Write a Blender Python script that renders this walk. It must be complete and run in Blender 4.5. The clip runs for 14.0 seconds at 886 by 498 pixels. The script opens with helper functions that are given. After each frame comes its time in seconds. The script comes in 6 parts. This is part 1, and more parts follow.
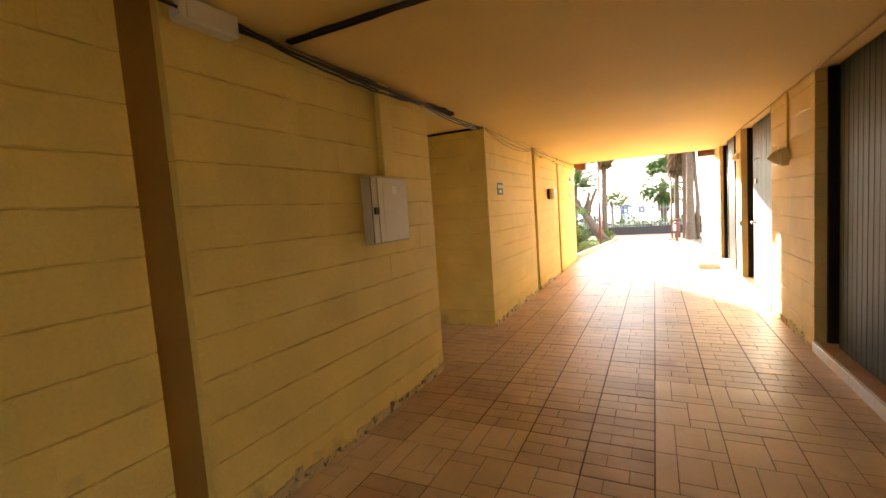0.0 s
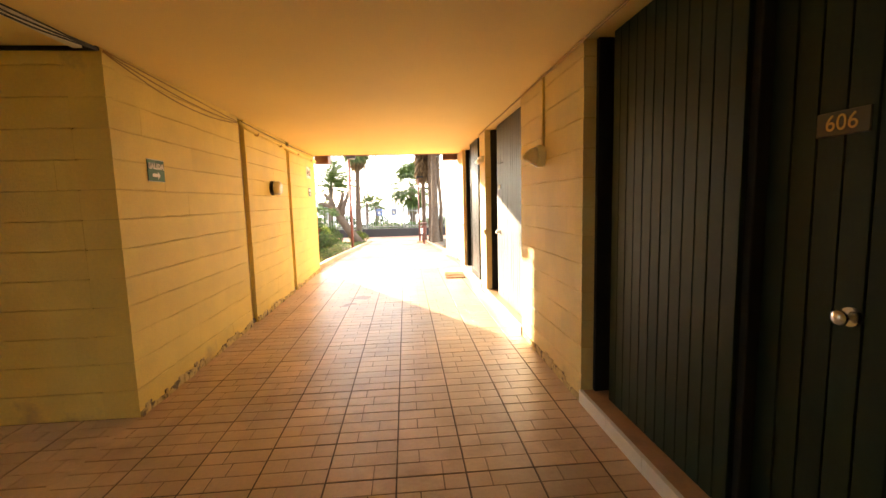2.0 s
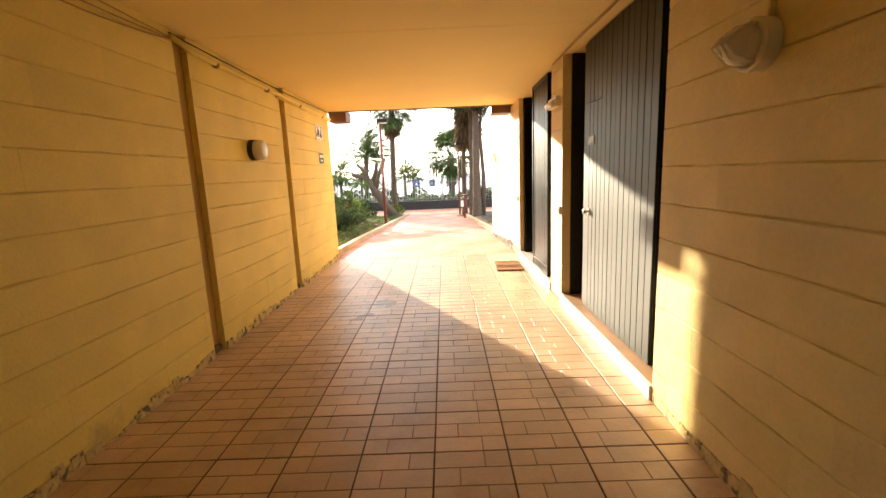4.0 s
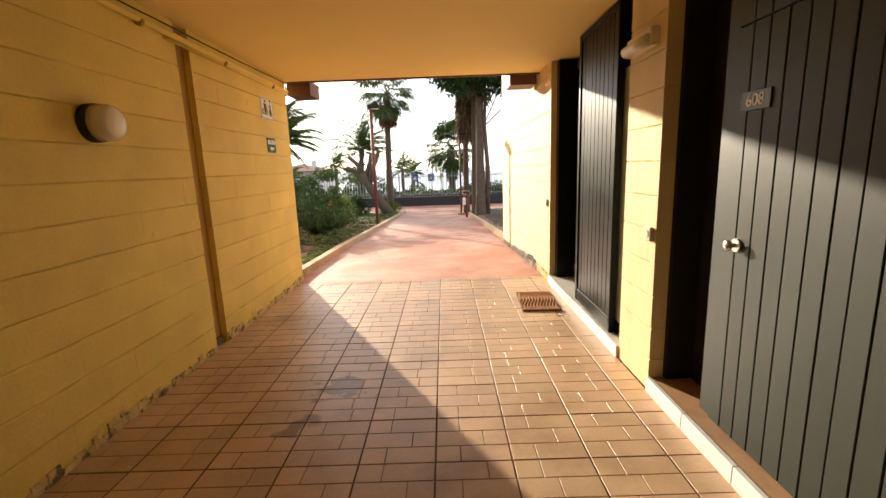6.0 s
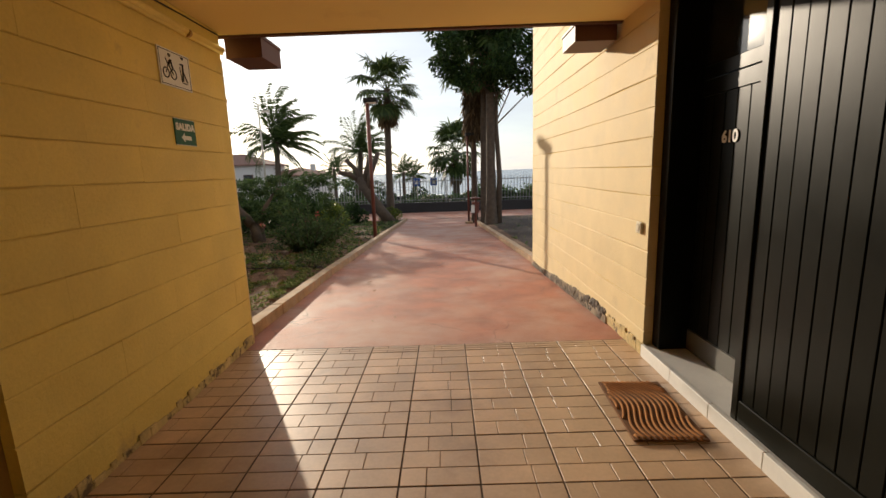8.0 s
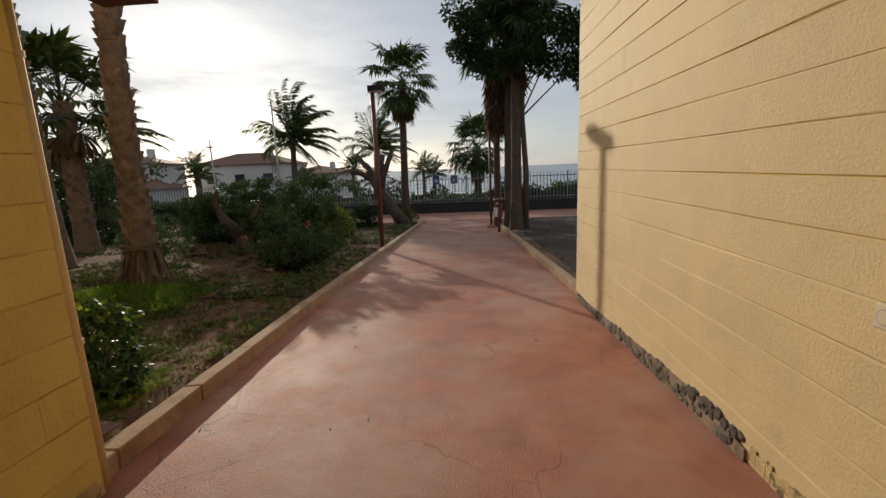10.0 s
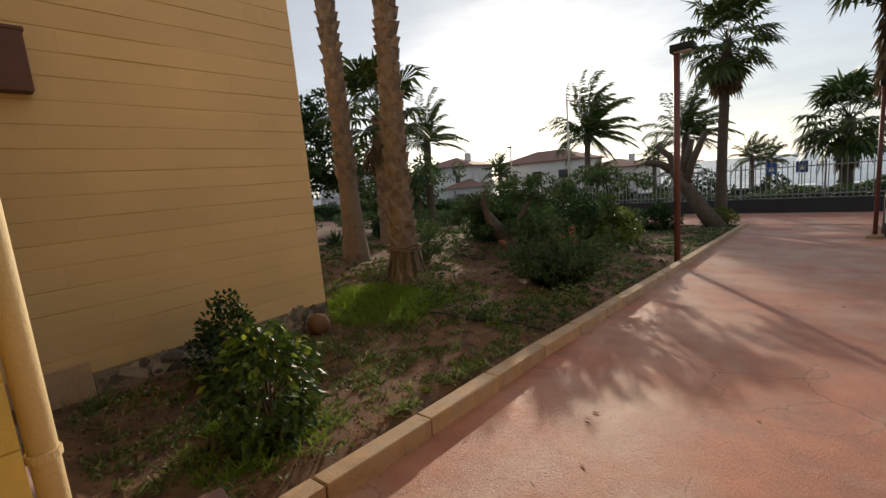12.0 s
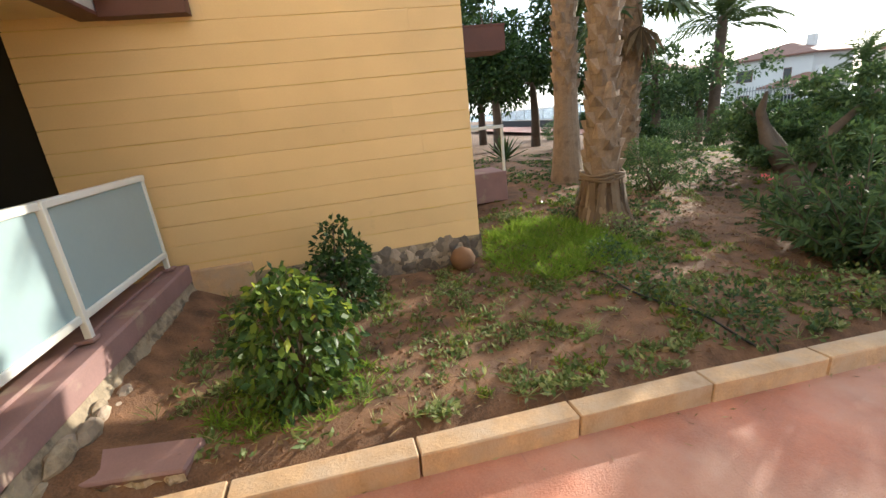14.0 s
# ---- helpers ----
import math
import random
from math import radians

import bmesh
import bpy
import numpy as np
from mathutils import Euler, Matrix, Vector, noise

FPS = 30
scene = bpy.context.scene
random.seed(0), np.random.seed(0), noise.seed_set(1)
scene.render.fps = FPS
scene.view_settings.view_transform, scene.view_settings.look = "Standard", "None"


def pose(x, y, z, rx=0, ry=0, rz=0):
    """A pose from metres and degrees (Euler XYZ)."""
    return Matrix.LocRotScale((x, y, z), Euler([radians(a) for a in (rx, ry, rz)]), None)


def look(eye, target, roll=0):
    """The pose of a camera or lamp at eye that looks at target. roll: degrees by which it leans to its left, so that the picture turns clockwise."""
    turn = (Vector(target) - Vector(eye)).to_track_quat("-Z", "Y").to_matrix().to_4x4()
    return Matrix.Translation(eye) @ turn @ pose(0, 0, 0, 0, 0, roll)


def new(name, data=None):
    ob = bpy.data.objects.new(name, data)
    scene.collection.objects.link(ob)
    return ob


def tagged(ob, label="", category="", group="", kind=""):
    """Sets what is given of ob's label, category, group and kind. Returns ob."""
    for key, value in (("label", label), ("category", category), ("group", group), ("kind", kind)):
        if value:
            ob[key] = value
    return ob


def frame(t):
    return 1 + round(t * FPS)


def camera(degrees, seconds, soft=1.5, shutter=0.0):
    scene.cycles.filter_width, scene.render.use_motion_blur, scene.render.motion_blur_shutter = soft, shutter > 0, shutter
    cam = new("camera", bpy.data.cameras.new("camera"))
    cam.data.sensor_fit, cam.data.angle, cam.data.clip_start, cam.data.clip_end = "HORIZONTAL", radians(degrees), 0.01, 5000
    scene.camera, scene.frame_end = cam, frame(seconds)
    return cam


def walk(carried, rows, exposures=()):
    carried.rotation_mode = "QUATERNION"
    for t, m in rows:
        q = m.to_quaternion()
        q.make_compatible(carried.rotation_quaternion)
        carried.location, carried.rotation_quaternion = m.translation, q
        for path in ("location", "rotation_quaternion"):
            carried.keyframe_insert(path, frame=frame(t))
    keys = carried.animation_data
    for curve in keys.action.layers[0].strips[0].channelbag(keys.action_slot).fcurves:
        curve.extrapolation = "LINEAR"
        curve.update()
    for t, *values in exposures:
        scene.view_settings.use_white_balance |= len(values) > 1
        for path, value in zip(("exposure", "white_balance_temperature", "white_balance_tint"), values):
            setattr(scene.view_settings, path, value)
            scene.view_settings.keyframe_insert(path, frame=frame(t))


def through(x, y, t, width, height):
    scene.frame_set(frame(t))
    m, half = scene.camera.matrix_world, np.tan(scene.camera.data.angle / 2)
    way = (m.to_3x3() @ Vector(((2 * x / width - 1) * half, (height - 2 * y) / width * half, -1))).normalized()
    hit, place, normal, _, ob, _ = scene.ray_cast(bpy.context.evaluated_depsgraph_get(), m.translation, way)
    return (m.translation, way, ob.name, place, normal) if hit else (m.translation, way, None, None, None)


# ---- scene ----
cam = camera(91.2, 14.0)
PATH = [
    (0, (1.901, 0.752, 1.529), (1.02, 2.54, 1.363), -4.0),
    (0.5, (1.93, 1.261, 1.513), (1.29, 3.15, 1.364), -3.5),
    (1, (1.976, 1.786, 1.522), (1.752, 3.766, 1.353), -2.9),
    (1.5, (1.996, 2.308, 1.518), (1.946, 4.299, 1.335), -2.7),
    (2, (1.966, 2.83, 1.503), (2.131, 4.811, 1.283), -1.5),
    (2.5, (1.973, 3.368, 1.462), (2.036, 5.351, 1.203), -1.6),
    (5, (1.969, 5.96, 1.447), (1.944, 7.925, 1.071), -2.4),
    (5.5, (1.934, 6.48, 1.448), (1.918, 8.443, 1.067), -2.4),
    (6, (1.958, 6.997, 1.448), (1.941, 8.962, 1.075), -2.1),
    (6.5, (1.913, 7.495, 1.435), (1.9, 9.465, 1.092), -1.9),
    (7, (1.888, 8.002, 1.439), (1.888, 9.971, 1.09), -1.6),
    (7.5, (1.821, 8.549, 1.438), (1.81, 10.519, 1.089), -1.8),
    (8, (1.743, 9.058, 1.444), (1.724, 11.026, 1.088), -2.0),
    (10.5, (1.861, 11.337, 1.516), (1.643, 13.29, 1.144), -2.9),
    (11, (1.843, 11.792, 1.513), (1.132, 13.629, 1.166), -4.5),
    (11.5, (1.739, 12.256, 1.466), (0.752, 13.964, 1.139), -4.2),
    (12, (1.668, 12.662, 1.456), (0.361, 14.145, 1.153), -5.0),
    (12.5, (1.607, 13.079, 1.433), (0.0, 14.234, 1.142), -6.7),
    (13, (1.528, 13.472, 1.431), (-0.274, 14.258, 1.058), -7.0),
    (13.5, (1.502, 13.895, 1.408), (-0.395, 14.238, 0.877), -8.1),
    (14, (1.419, 14.31, 1.398), (-0.451, 14.708, 0.808), -6.3),
]
EXPO = [(0, 3.6, 7500, 10), (1, 3.55, 7800, 10), (2, 3.3, 8000, 10), (2.7, 3.05, 7900, 10), (5, 1.95, 7500, 10), (6.5, 1.2, 7250, 10), (7.5, 0.6, 7150, 10), (8.2, 0.2, 7150, 10), (10.3, -0.5, 6950, 10), (11, -0.55, 7050, 10), (12, -0.05, 7050, 10), (13, 0.65, 6650, 6), (13.6, 1.35, 6350, 4), (14, 1.5, 6350, 4)]
walk(cam, [(t, look(eye, target, roll)) for t, eye, target, roll in PATH], EXPO)

# ---- sky and sun ----
SUN_AZ, SUN_EL = -29.5, 13.4          # degrees: azimuth from +y towards +x, elevation
world = bpy.data.worlds.new("sky")
scene.world = world
world.use_nodes = True
wt = world.node_tree
wt.nodes.clear()
w_out = wt.nodes.new("ShaderNodeOutputWorld")
w_bg = wt.nodes.new("ShaderNodeBackground")
w_sky = wt.nodes.new("ShaderNodeTexSky")
w_sky.sky_type = 'NISHITA'
w_sky.sun_disc = False
w_sky.sun_elevation = radians(SUN_EL)
w_sky.sun_rotation = radians(SUN_AZ)
w_sky.air_density, w_sky.dust_density, w_sky.ozone_density = 1.0, 0.65, 3.0
w_bg.inputs["Strength"].default_value = 0.15
# thin high haze and streaks of cloud over the clear sky
w_hs = wt.nodes.new("ShaderNodeHueSaturation")
w_hs.inputs["Saturation"].default_value = 0.55
wt.links.new(w_sky.outputs[0], w_hs.inputs["Color"])
w_tc = wt.nodes.new("ShaderNodeTexCoord")
w_map = wt.nodes.new("ShaderNodeMapping")
w_map.inputs["Scale"].default_value = (1.2, 1.2, 6.0)
w_ns = wt.nodes.new("ShaderNodeTexNoise")
w_ns.inputs["Scale"].default_value, w_ns.inputs["Detail"].default_value, w_ns.inputs["Roughness"].default_value = 2.2, 7, 0.6
w_mr = wt.nodes.new("ShaderNodeMapRange")
w_mr.inputs["From Min"].default_value, w_mr.inputs["From Max"].default_value = 0.38, 0.72
w_mr.inputs["To Min"].default_value, w_mr.inputs["To Max"].default_value = 0.40, 0.80
w_mix = wt.nodes.new("ShaderNodeMix")
w_mix.data_type = 'RGBA'
w_mix.inputs[7].default_value = (3.7, 4.2, 5.0, 1)
wt.links.new(w_tc.outputs["Generated"], w_map.inputs["Vector"])
wt.links.new(w_map.outputs[0], w_ns.inputs["Vector"])
wt.links.new(w_ns.outputs["Fac"], w_mr.inputs["Value"])
wt.links.new(w_mr.outputs[0], w_mix.inputs[0])
wt.links.new(w_hs.outputs[0], w_mix.inputs[6])
wt.links.new(w_mix.outputs[2], w_bg.inputs[0])
wt.links.new(w_bg.outputs[0], w_out.inputs[0])

sun_dir = Vector((math.sin(radians(SUN_AZ)) * math.cos(radians(SUN_EL)), math.cos(radians(SUN_AZ)) * math.cos(radians(SUN_EL)), math.sin(radians(SUN_EL))))
sun = new("sun", bpy.data.lights.new("sun", 'SUN'))
sun.data.energy, sun.data.angle, sun.data.color = 3.4, radians(0.8), (1.0, 0.89, 0.75)
sun.matrix_world = look(sun_dir * 60, (0, 0, 0))


# ---- mesh helpers ----
class Geo:
    """Vertices and faces of one mesh, gathered piece by piece."""

    def __init__(self):
        self.v, self.f, self.smooth = [], [], False

    def add(self, verts, faces):
        n = len(self.v)
        self.v += [tuple(p) for p in verts]
        self.f += [tuple(i + n for i in f) for f in faces]
        return self

    def box(self, x0, x1, y0, y1, z0, z1, b=0.0, m=None):
        if b <= 0:
            vs = [(x, y, z) for x in (x0, x1) for y in (y0, y1) for z in (z0, z1)]
            fs = [(0, 1, 3, 2), (4, 6, 7, 5), (0, 4, 5, 1), (2, 3, 7, 6), (0, 2, 6, 4), (1, 5, 7, 3)]
        else:
            b = min(b, (x1 - x0) * .45, (y1 - y0) * .45, (z1 - z0) * .45)
            vs, key = [], {}
            for ix, x in enumerate((x0, x1)):
                for iy, y in enumerate((y0, y1)):
                    for iz, z in enumerate((z0, z1)):
                        sx, sy, sz = (b, -b)[ix], (b, -b)[iy], (b, -b)[iz]
                        for k, p in enumerate(((x, y + sy, z + sz), (x + sx, y, z + sz), (x + sx, y + sy, z))):
                            key[(ix, iy, iz, k)] = len(vs)
                            vs.append(p)
            fs = []
            g = lambda *a: key[a]
            for i in (0, 1):
                q = [g(i, 0, 0, 0), g(i, 1, 0, 0), g(i, 1, 1, 0), g(i, 0, 1, 0)]
                fs.append(q if i else q[::-1])
                q = [g(0, i, 0, 1), g(1, i, 0, 1), g(1, i, 1, 1), g(0, i, 1, 1)]
                fs.append(q[::-1] if i else q)
                q = [g(0, 0, i, 2), g(1, 0, i, 2), g(1, 1, i, 2), g(0, 1, i, 2)]
                fs.append(q if i else q[::-1])
            for i in (0, 1):
                for j in (0, 1):
                    q = [g(i, j, 0, 0), g(i, j, 1, 0), g(i, j, 1, 1), g(i, j, 0, 1)]
                    fs.append(q if i != j else q[::-1])
                    q = [g(i, 0, j, 0), g(i, 0, j, 2), g(i, 1, j, 2), g(i, 1, j, 0)]
                    fs.append(q if i != j else q[::-1])
                    q = [g(0, i, j, 1), g(1, i, j, 1), g(1, i, j, 2), g(0, i, j, 2)]
                    fs.append(q if i != j else q[::-1])
            for ix in (0, 1):
                for iy in (0, 1):
                    for iz in (0, 1):
                        q = [g(ix, iy, iz, 0), g(ix, iy, iz, 1), g(ix, iy, iz, 2)]
                        fs.append(q if (ix + iy + iz) % 2 else q[::-1])
        if m is not None:
            vs = [m @ Vector(p) for p in vs]
        return self.add(vs, fs)

    def tube(self, pts, radii, n=8, caps=True):
        """A tube along pts, with one radius or one for each point."""
        pts = [Vector(p) for p in pts]
        if not isinstance(radii, (list, tuple)):
            radii = [radii] * len(pts)
        vs, fs, up = [], [], None
        for i, p in enumerate(pts):
            d = (pts[min(i + 1, len(pts) - 1)] - pts[max(i - 1, 0)]).normalized()
            if up is None:
                up = d.orthogonal().normalized()
            side = d.cross(up)
            if side.length < 1e-6:
                side = d.orthogonal()
            side.normalize()
            up = side.cross(d).normalized()
            for k in range(n):
                a = 2 * math.pi * k / n
                vs.append(p + (side * math.cos(a) + up * math.sin(a)) * radii[i])
        for i in range(len(pts) - 1):
            for k in range(n):
                a, b = i * n + k, i * n + (k + 1) % n
                fs.append((a, a + n, b + n, b))
        if caps:
            fs.append(tuple(range(n)))
            fs.append(tuple(range((len(pts) - 1) * n, len(pts) * n))[::-1])
        return self.add(vs, fs)

    def prism(self, outline, h0, h1, axis="z"):
        """An outline of 2D points pushed from h0 to h1 along an axis."""
        put = {"z": lambda a, b, h: (a, b, h), "y": lambda a, b, h: (a, h, b), "x": lambda a, b, h: (h, a, b)}[axis]
        n = len(outline)
        vs = [put(a, b, h0) for a, b in outline] + [put(a, b, h1) for a, b in outline]
        fs = [tuple(range(n))[::-1], tuple(range(n, 2 * n))] + [(i, (i + 1) % n, (i + 1) % n + n, i + n) for i in range(n)]
        return self.add(vs, fs)

    def grid(self, xs, ys, height):
        vs = [(x, y, height(x, y)) for y in ys for x in xs]
        n = len(xs)
        fs = [(j * n + i, j * n + i + 1, (j + 1) * n + i + 1, (j + 1) * n + i) for j in range(len(ys) - 1) for i in range(n - 1)]
        return self.add(vs, fs)

    def mesh(self, name, material=None):
        me = bpy.data.meshes.new(name)
        me.from_pydata(self.v, [], self.f)
        if self.smooth:
            me.polygons.foreach_set("use_smooth", [True] * len(me.polygons))
        if material:
            me.materials.append(material)
        me.update()
        return me


def turned(ob):
    """Makes a closed mesh's normals point outwards."""
    b = bmesh.new()
    b.from_mesh(ob.data)
    bmesh.ops.recalc_face_normals(b, faces=b.faces)
    b.to_mesh(ob.data)
    b.free()
    return ob


def part(name, geo, material, parent, label="", at=None, smooth=None, fix=True):
    """One mesh object under a thing or a part."""
    if isinstance(geo, Geo):
        if smooth is not None:
            geo.smooth = smooth
        ob = new(name, geo.mesh(name, material))
        if fix and len(geo.f) < 4000:
            turned(ob)
    else:
        ob = new(name, geo)
    ob.parent = parent
    if at is not None:
        ob.matrix_basis = at
    if label:
        tagged(ob, label)
    return ob


def thing(name, at, label, category, group=""):
    ob = new(name)
    ob.empty_display_size = 0.1
    ob.matrix_basis = at if isinstance(at, Matrix) else Matrix.Translation(at)
    return tagged(ob, label, category, group)


def setting(name, geo, material, label="", category="", smooth=False, fix=True):
    geo.smooth = smooth
    ob = new(name, geo.mesh(name, material))
    if fix:
        turned(ob)
    return tagged(ob, label, category, "", "structure")


# ---- materials ----
def material(name, color, rough=0.7, metal=0.0, vary=0.12, grain=60.0, coarse=2.0, bump=0.15, stain=None, stain_at=(0.62, 0.72), stain_scale=3.0,
             tint=0.0, spec=0.5, coat=0.0, rough_vary=0.08, bump_dist=0.004, low=None, through=0.0, island=0.0):
    """Noise at two scales over a base colour, with optional stains of a second colour and a change from piece to piece."""
    m = bpy.data.materials.new(name)
    m.use_nodes = True
    nt = m.node_tree
    nt.nodes.clear()
    N, L = nt.nodes.new, nt.links.new
    out, bs = N("ShaderNodeOutputMaterial"), N("ShaderNodeBsdfPrincipled")
    geo = N("ShaderNodeNewGeometry")
    pos = geo.outputs["Position"]
    n1, n2 = N("ShaderNodeTexNoise"), N("ShaderNodeTexNoise")
    n1.inputs["Scale"].default_value, n1.inputs["Detail"].default_value = coarse, 5
    n2.inputs["Scale"].default_value, n2.inputs["Detail"].default_value = grain, 6
    n2.inputs["Roughness"].default_value = 0.65
    L(pos, n1.inputs["Vector"]), L(pos, n2.inputs["Vector"])
    mix = N("ShaderNodeMath")
    mix.operation = 'MULTIPLY_ADD'
    L(n1.outputs["Fac"], mix.inputs[0])
    mix.inputs[1].default_value = 0.65
    half = N("ShaderNodeMath")
    half.operation = 'MULTIPLY'
    L(n2.outputs["Fac"], half.inputs[0])
    half.inputs[1].default_value = 0.35
    L(half.outputs[0], mix.inputs[2])
    ramp = N("ShaderNodeMapRange")
    ramp.inputs["From Min"].default_value, ramp.inputs["From Max"].default_value = 0.3, 0.7
    ramp.inputs["To Min"].default_value, ramp.inputs["To Max"].default_value = 1 - vary, 1 + vary
    L(mix.outputs[0], ramp.inputs["Value"])
    val = ramp.outputs[0]
    if tint:
        info = N("ShaderNodeObjectInfo")
        r2 = N("ShaderNodeMapRange")
        r2.inputs["To Min"].default_value, r2.inputs["To Max"].default_value = 1 - tint, 1 + tint
        L(info.outputs["Random"], r2.inputs["Value"])
        mm = N("ShaderNodeMath")
        mm.operation = 'MULTIPLY'
        L(val, mm.inputs[0]), L(r2.outputs[0], mm.inputs[1])
        val = mm.outputs[0]
    if island:
        r3, m3 = N("ShaderNodeMapRange"), N("ShaderNodeMath")
        m3.operation = 'MULTIPLY'
        r3.inputs["To Min"].default_value, r3.inputs["To Max"].default_value = 1 - island, 1 + island
        L(geo.outputs["Random Per Island"], r3.inputs["Value"])
        L(val, m3.inputs[0]), L(r3.outputs[0], m3.inputs[1])
        val = m3.outputs[0]
    hsv = N("ShaderNodeHueSaturation")
    hsv.inputs["Color"].default_value = (*color, 1)
    L(val, hsv.inputs["Value"])
    col = hsv.outputs[0]
    rough_out = None
    if stain:
        n3 = N("ShaderNodeTexNoise")
        n3.inputs["Scale"].default_value, n3.inputs["Detail"].default_value, n3.inputs["Roughness"].default_value = stain_scale, 7, 0.62
        L(pos, n3.inputs["Vector"])
        sr = N("ShaderNodeMapRange")
        sr.inputs["From Min"].default_value, sr.inputs["From Max"].default_value = stain_at
        L(n3.outputs["Fac"], sr.inputs["Value"])
        fac = sr.outputs[0]
        if low is not None:                       # wear that keeps to the foot of the wall: rising damp
            sep = N("ShaderNodeSeparateXYZ")
            L(pos, sep.inputs[0])
            lr = N("ShaderNodeMapRange")
            lr.inputs["From Min"].default_value, lr.inputs["From Max"].default_value = low
            lr.inputs["To Min"].default_value, lr.inputs["To Max"].default_value = 0.16, 0.0
            L(sep.outputs["Z"], lr.inputs["Value"])
            ad = N("ShaderNodeMath")
            ad.operation = 'ADD'
            L(n3.outputs["Fac"], ad.inputs[0]), L(lr.outputs[0], ad.inputs[1])
            L(ad.outputs[0], sr.inputs["Value"])
        cm = N("ShaderNodeMix")
        cm.data_type = 'RGBA'
        L(fac, cm.inputs[0]), L(col, cm.inputs[6])
        cm.inputs[7].default_value = (*stain, 1)
        col = cm.outputs[2]
    L(col, bs.inputs["Base Color"])
    rr = N("ShaderNodeMapRange")
    rr.inputs["To Min"].default_value, rr.inputs["To Max"].default_value = max(0.03, rough - rough_vary), min(1, rough + rough_vary)
    L(n1.outputs["Fac"], rr.inputs["Value"])
    L(rr.outputs[0], bs.inputs["Roughness"])
    bs.inputs["Metallic"].default_value = metal
    bs.inputs["Specular IOR Level"].default_value = spec
    bs.inputs["Coat Weight"].default_value = coat
    if bump:
        bp = N("ShaderNodeBump")
        bp.inputs["Strength"].default_value, bp.inputs["Distance"].default_value = bump, bump_dist
        L(mix.outputs[0], bp.inputs["Height"])
        L(bp.outputs[0], bs.inputs["Normal"])
    sh = bs.outputs[0]
    if through:
        tr = N("ShaderNodeBsdfTranslucent")
        L(col, tr.inputs["Color"])
        ms = N("ShaderNodeMixShader")
        ms.inputs[0].default_value = through
        L(sh, ms.inputs[1]), L(tr.outputs[0], ms.inputs[2])
        sh = ms.outputs[0]
    L(sh, out.inputs["Surface"])
    return m


YEL = material("yellow_block_paint", (0.82, 0.635, 0.195), 0.66, vary=0.12, grain=48, coarse=2.2, bump=1.0, bump_dist=0.011, stain=(0.50, 0.36, 0.17), stain_at=(0.66, 0.82), stain_scale=2.2, tint=0.035, low=(0.0, 0.25))
# the same yellow paint, made paler to hold the sunlight on the pier
YEL_SUN = material("sunlit_yellow_block_paint", (0.78, 0.61, 0.265), 0.68, vary=0.12, grain=55, coarse=2.4, bump=1.0, bump_dist=0.010, stain=(0.52, 0.39, 0.2), stain_at=(0.66, 0.82), stain_scale=2.2, tint=0.035, low=(0.0, 0.25))
YEL_CORE = material("yellow_joint", (0.66, 0.48, 0.15), 0.8, vary=0.12, grain=120, bump=0.5)
# outer wall paint turned more orange, with the path's bounced light in the colour
WING = material("bounce_tinted_block_paint", (0.72, 0.50, 0.25), 0.7, vary=0.09, grain=70, coarse=1.2, bump=0.45, stain=(0.55, 0.38, 0.2), stain_at=(0.68, 0.85), tint=0.03)
YEL_OUT = material("pale_yellow_block_paint", (0.74, 0.585, 0.32), 0.7, vary=0.10, grain=70, coarse=2.5, bump=1.0, bump_dist=0.009, stain=(0.60, 0.47, 0.27), stain_at=(0.62, 0.8), tint=0.03)
OCHRE = material("ochre_channel_paint", (0.42, 0.25, 0.07), 0.6, vary=0.12, bump=0.3)
CEIL = material("cream_ceiling_paint", (0.89, 0.69, 0.285), 0.75, vary=0.06, grain=140, coarse=0.8, bump=0.25, stain=(0.62, 0.42, 0.18), stain_at=(0.66, 0.85), stain_scale=0.7)
TILE = material("terracotta_tile", (0.58, 0.39, 0.245), 0.42, island=0.10, vary=0.2, grain=45, coarse=3.0, bump=0.12, stain=(0.27, 0.15, 0.085), stain_at=(0.52, 0.82), stain_scale=1.4, tint=0.10, rough_vary=0.10, spec=0.75)
TILE2 = material("sand_tile", (0.69, 0.52, 0.345), 0.42, spec=0.65, island=0.07, vary=0.16, grain=45, coarse=3.0, bump=0.12, stain=(0.36, 0.20, 0.10), stain_at=(0.6, 0.85), stain_scale=1.6, tint=0.07, rough_vary=0.10)
GROUT = material("dark_grout", (0.10, 0.065, 0.042), 0.9, vary=0.3, grain=80, bump=0.3)
RED = material("red_painted_concrete", (0.44, 0.175, 0.11), 0.62, vary=0.34, grain=90, coarse=3.0, bump=0.9, stain=(0.52, 0.31, 0.23), stain_at=(0.44, 0.66), stain_scale=0.9, rough_vary=0.14, bump_dist=0.022)
KERB = material("ochre_kerb_concrete", (0.47, 0.305, 0.175), 0.85, vary=0.35, grain=70, coarse=6, bump=1.0, bump_dist=0.012, stain=(0.45, 0.33, 0.23), stain_at=(0.44, 0.66), stain_scale=5, tint=0.09)
SOIL = material("reddish_soil", (0.175, 0.09, 0.048), 0.95, vary=0.75, grain=70, coarse=5, bump=1.0, stain=(0.13, 0.07, 0.042), stain_at=(0.5, 0.7), stain_scale=2.6, bump_dist=0.03)
STONE = material("dark_basalt_stone", (0.13, 0.105, 0.085), 0.9, vary=0.35, grain=40, coarse=6, bump=0.8, tint=0.3, bump_dist=0.02)
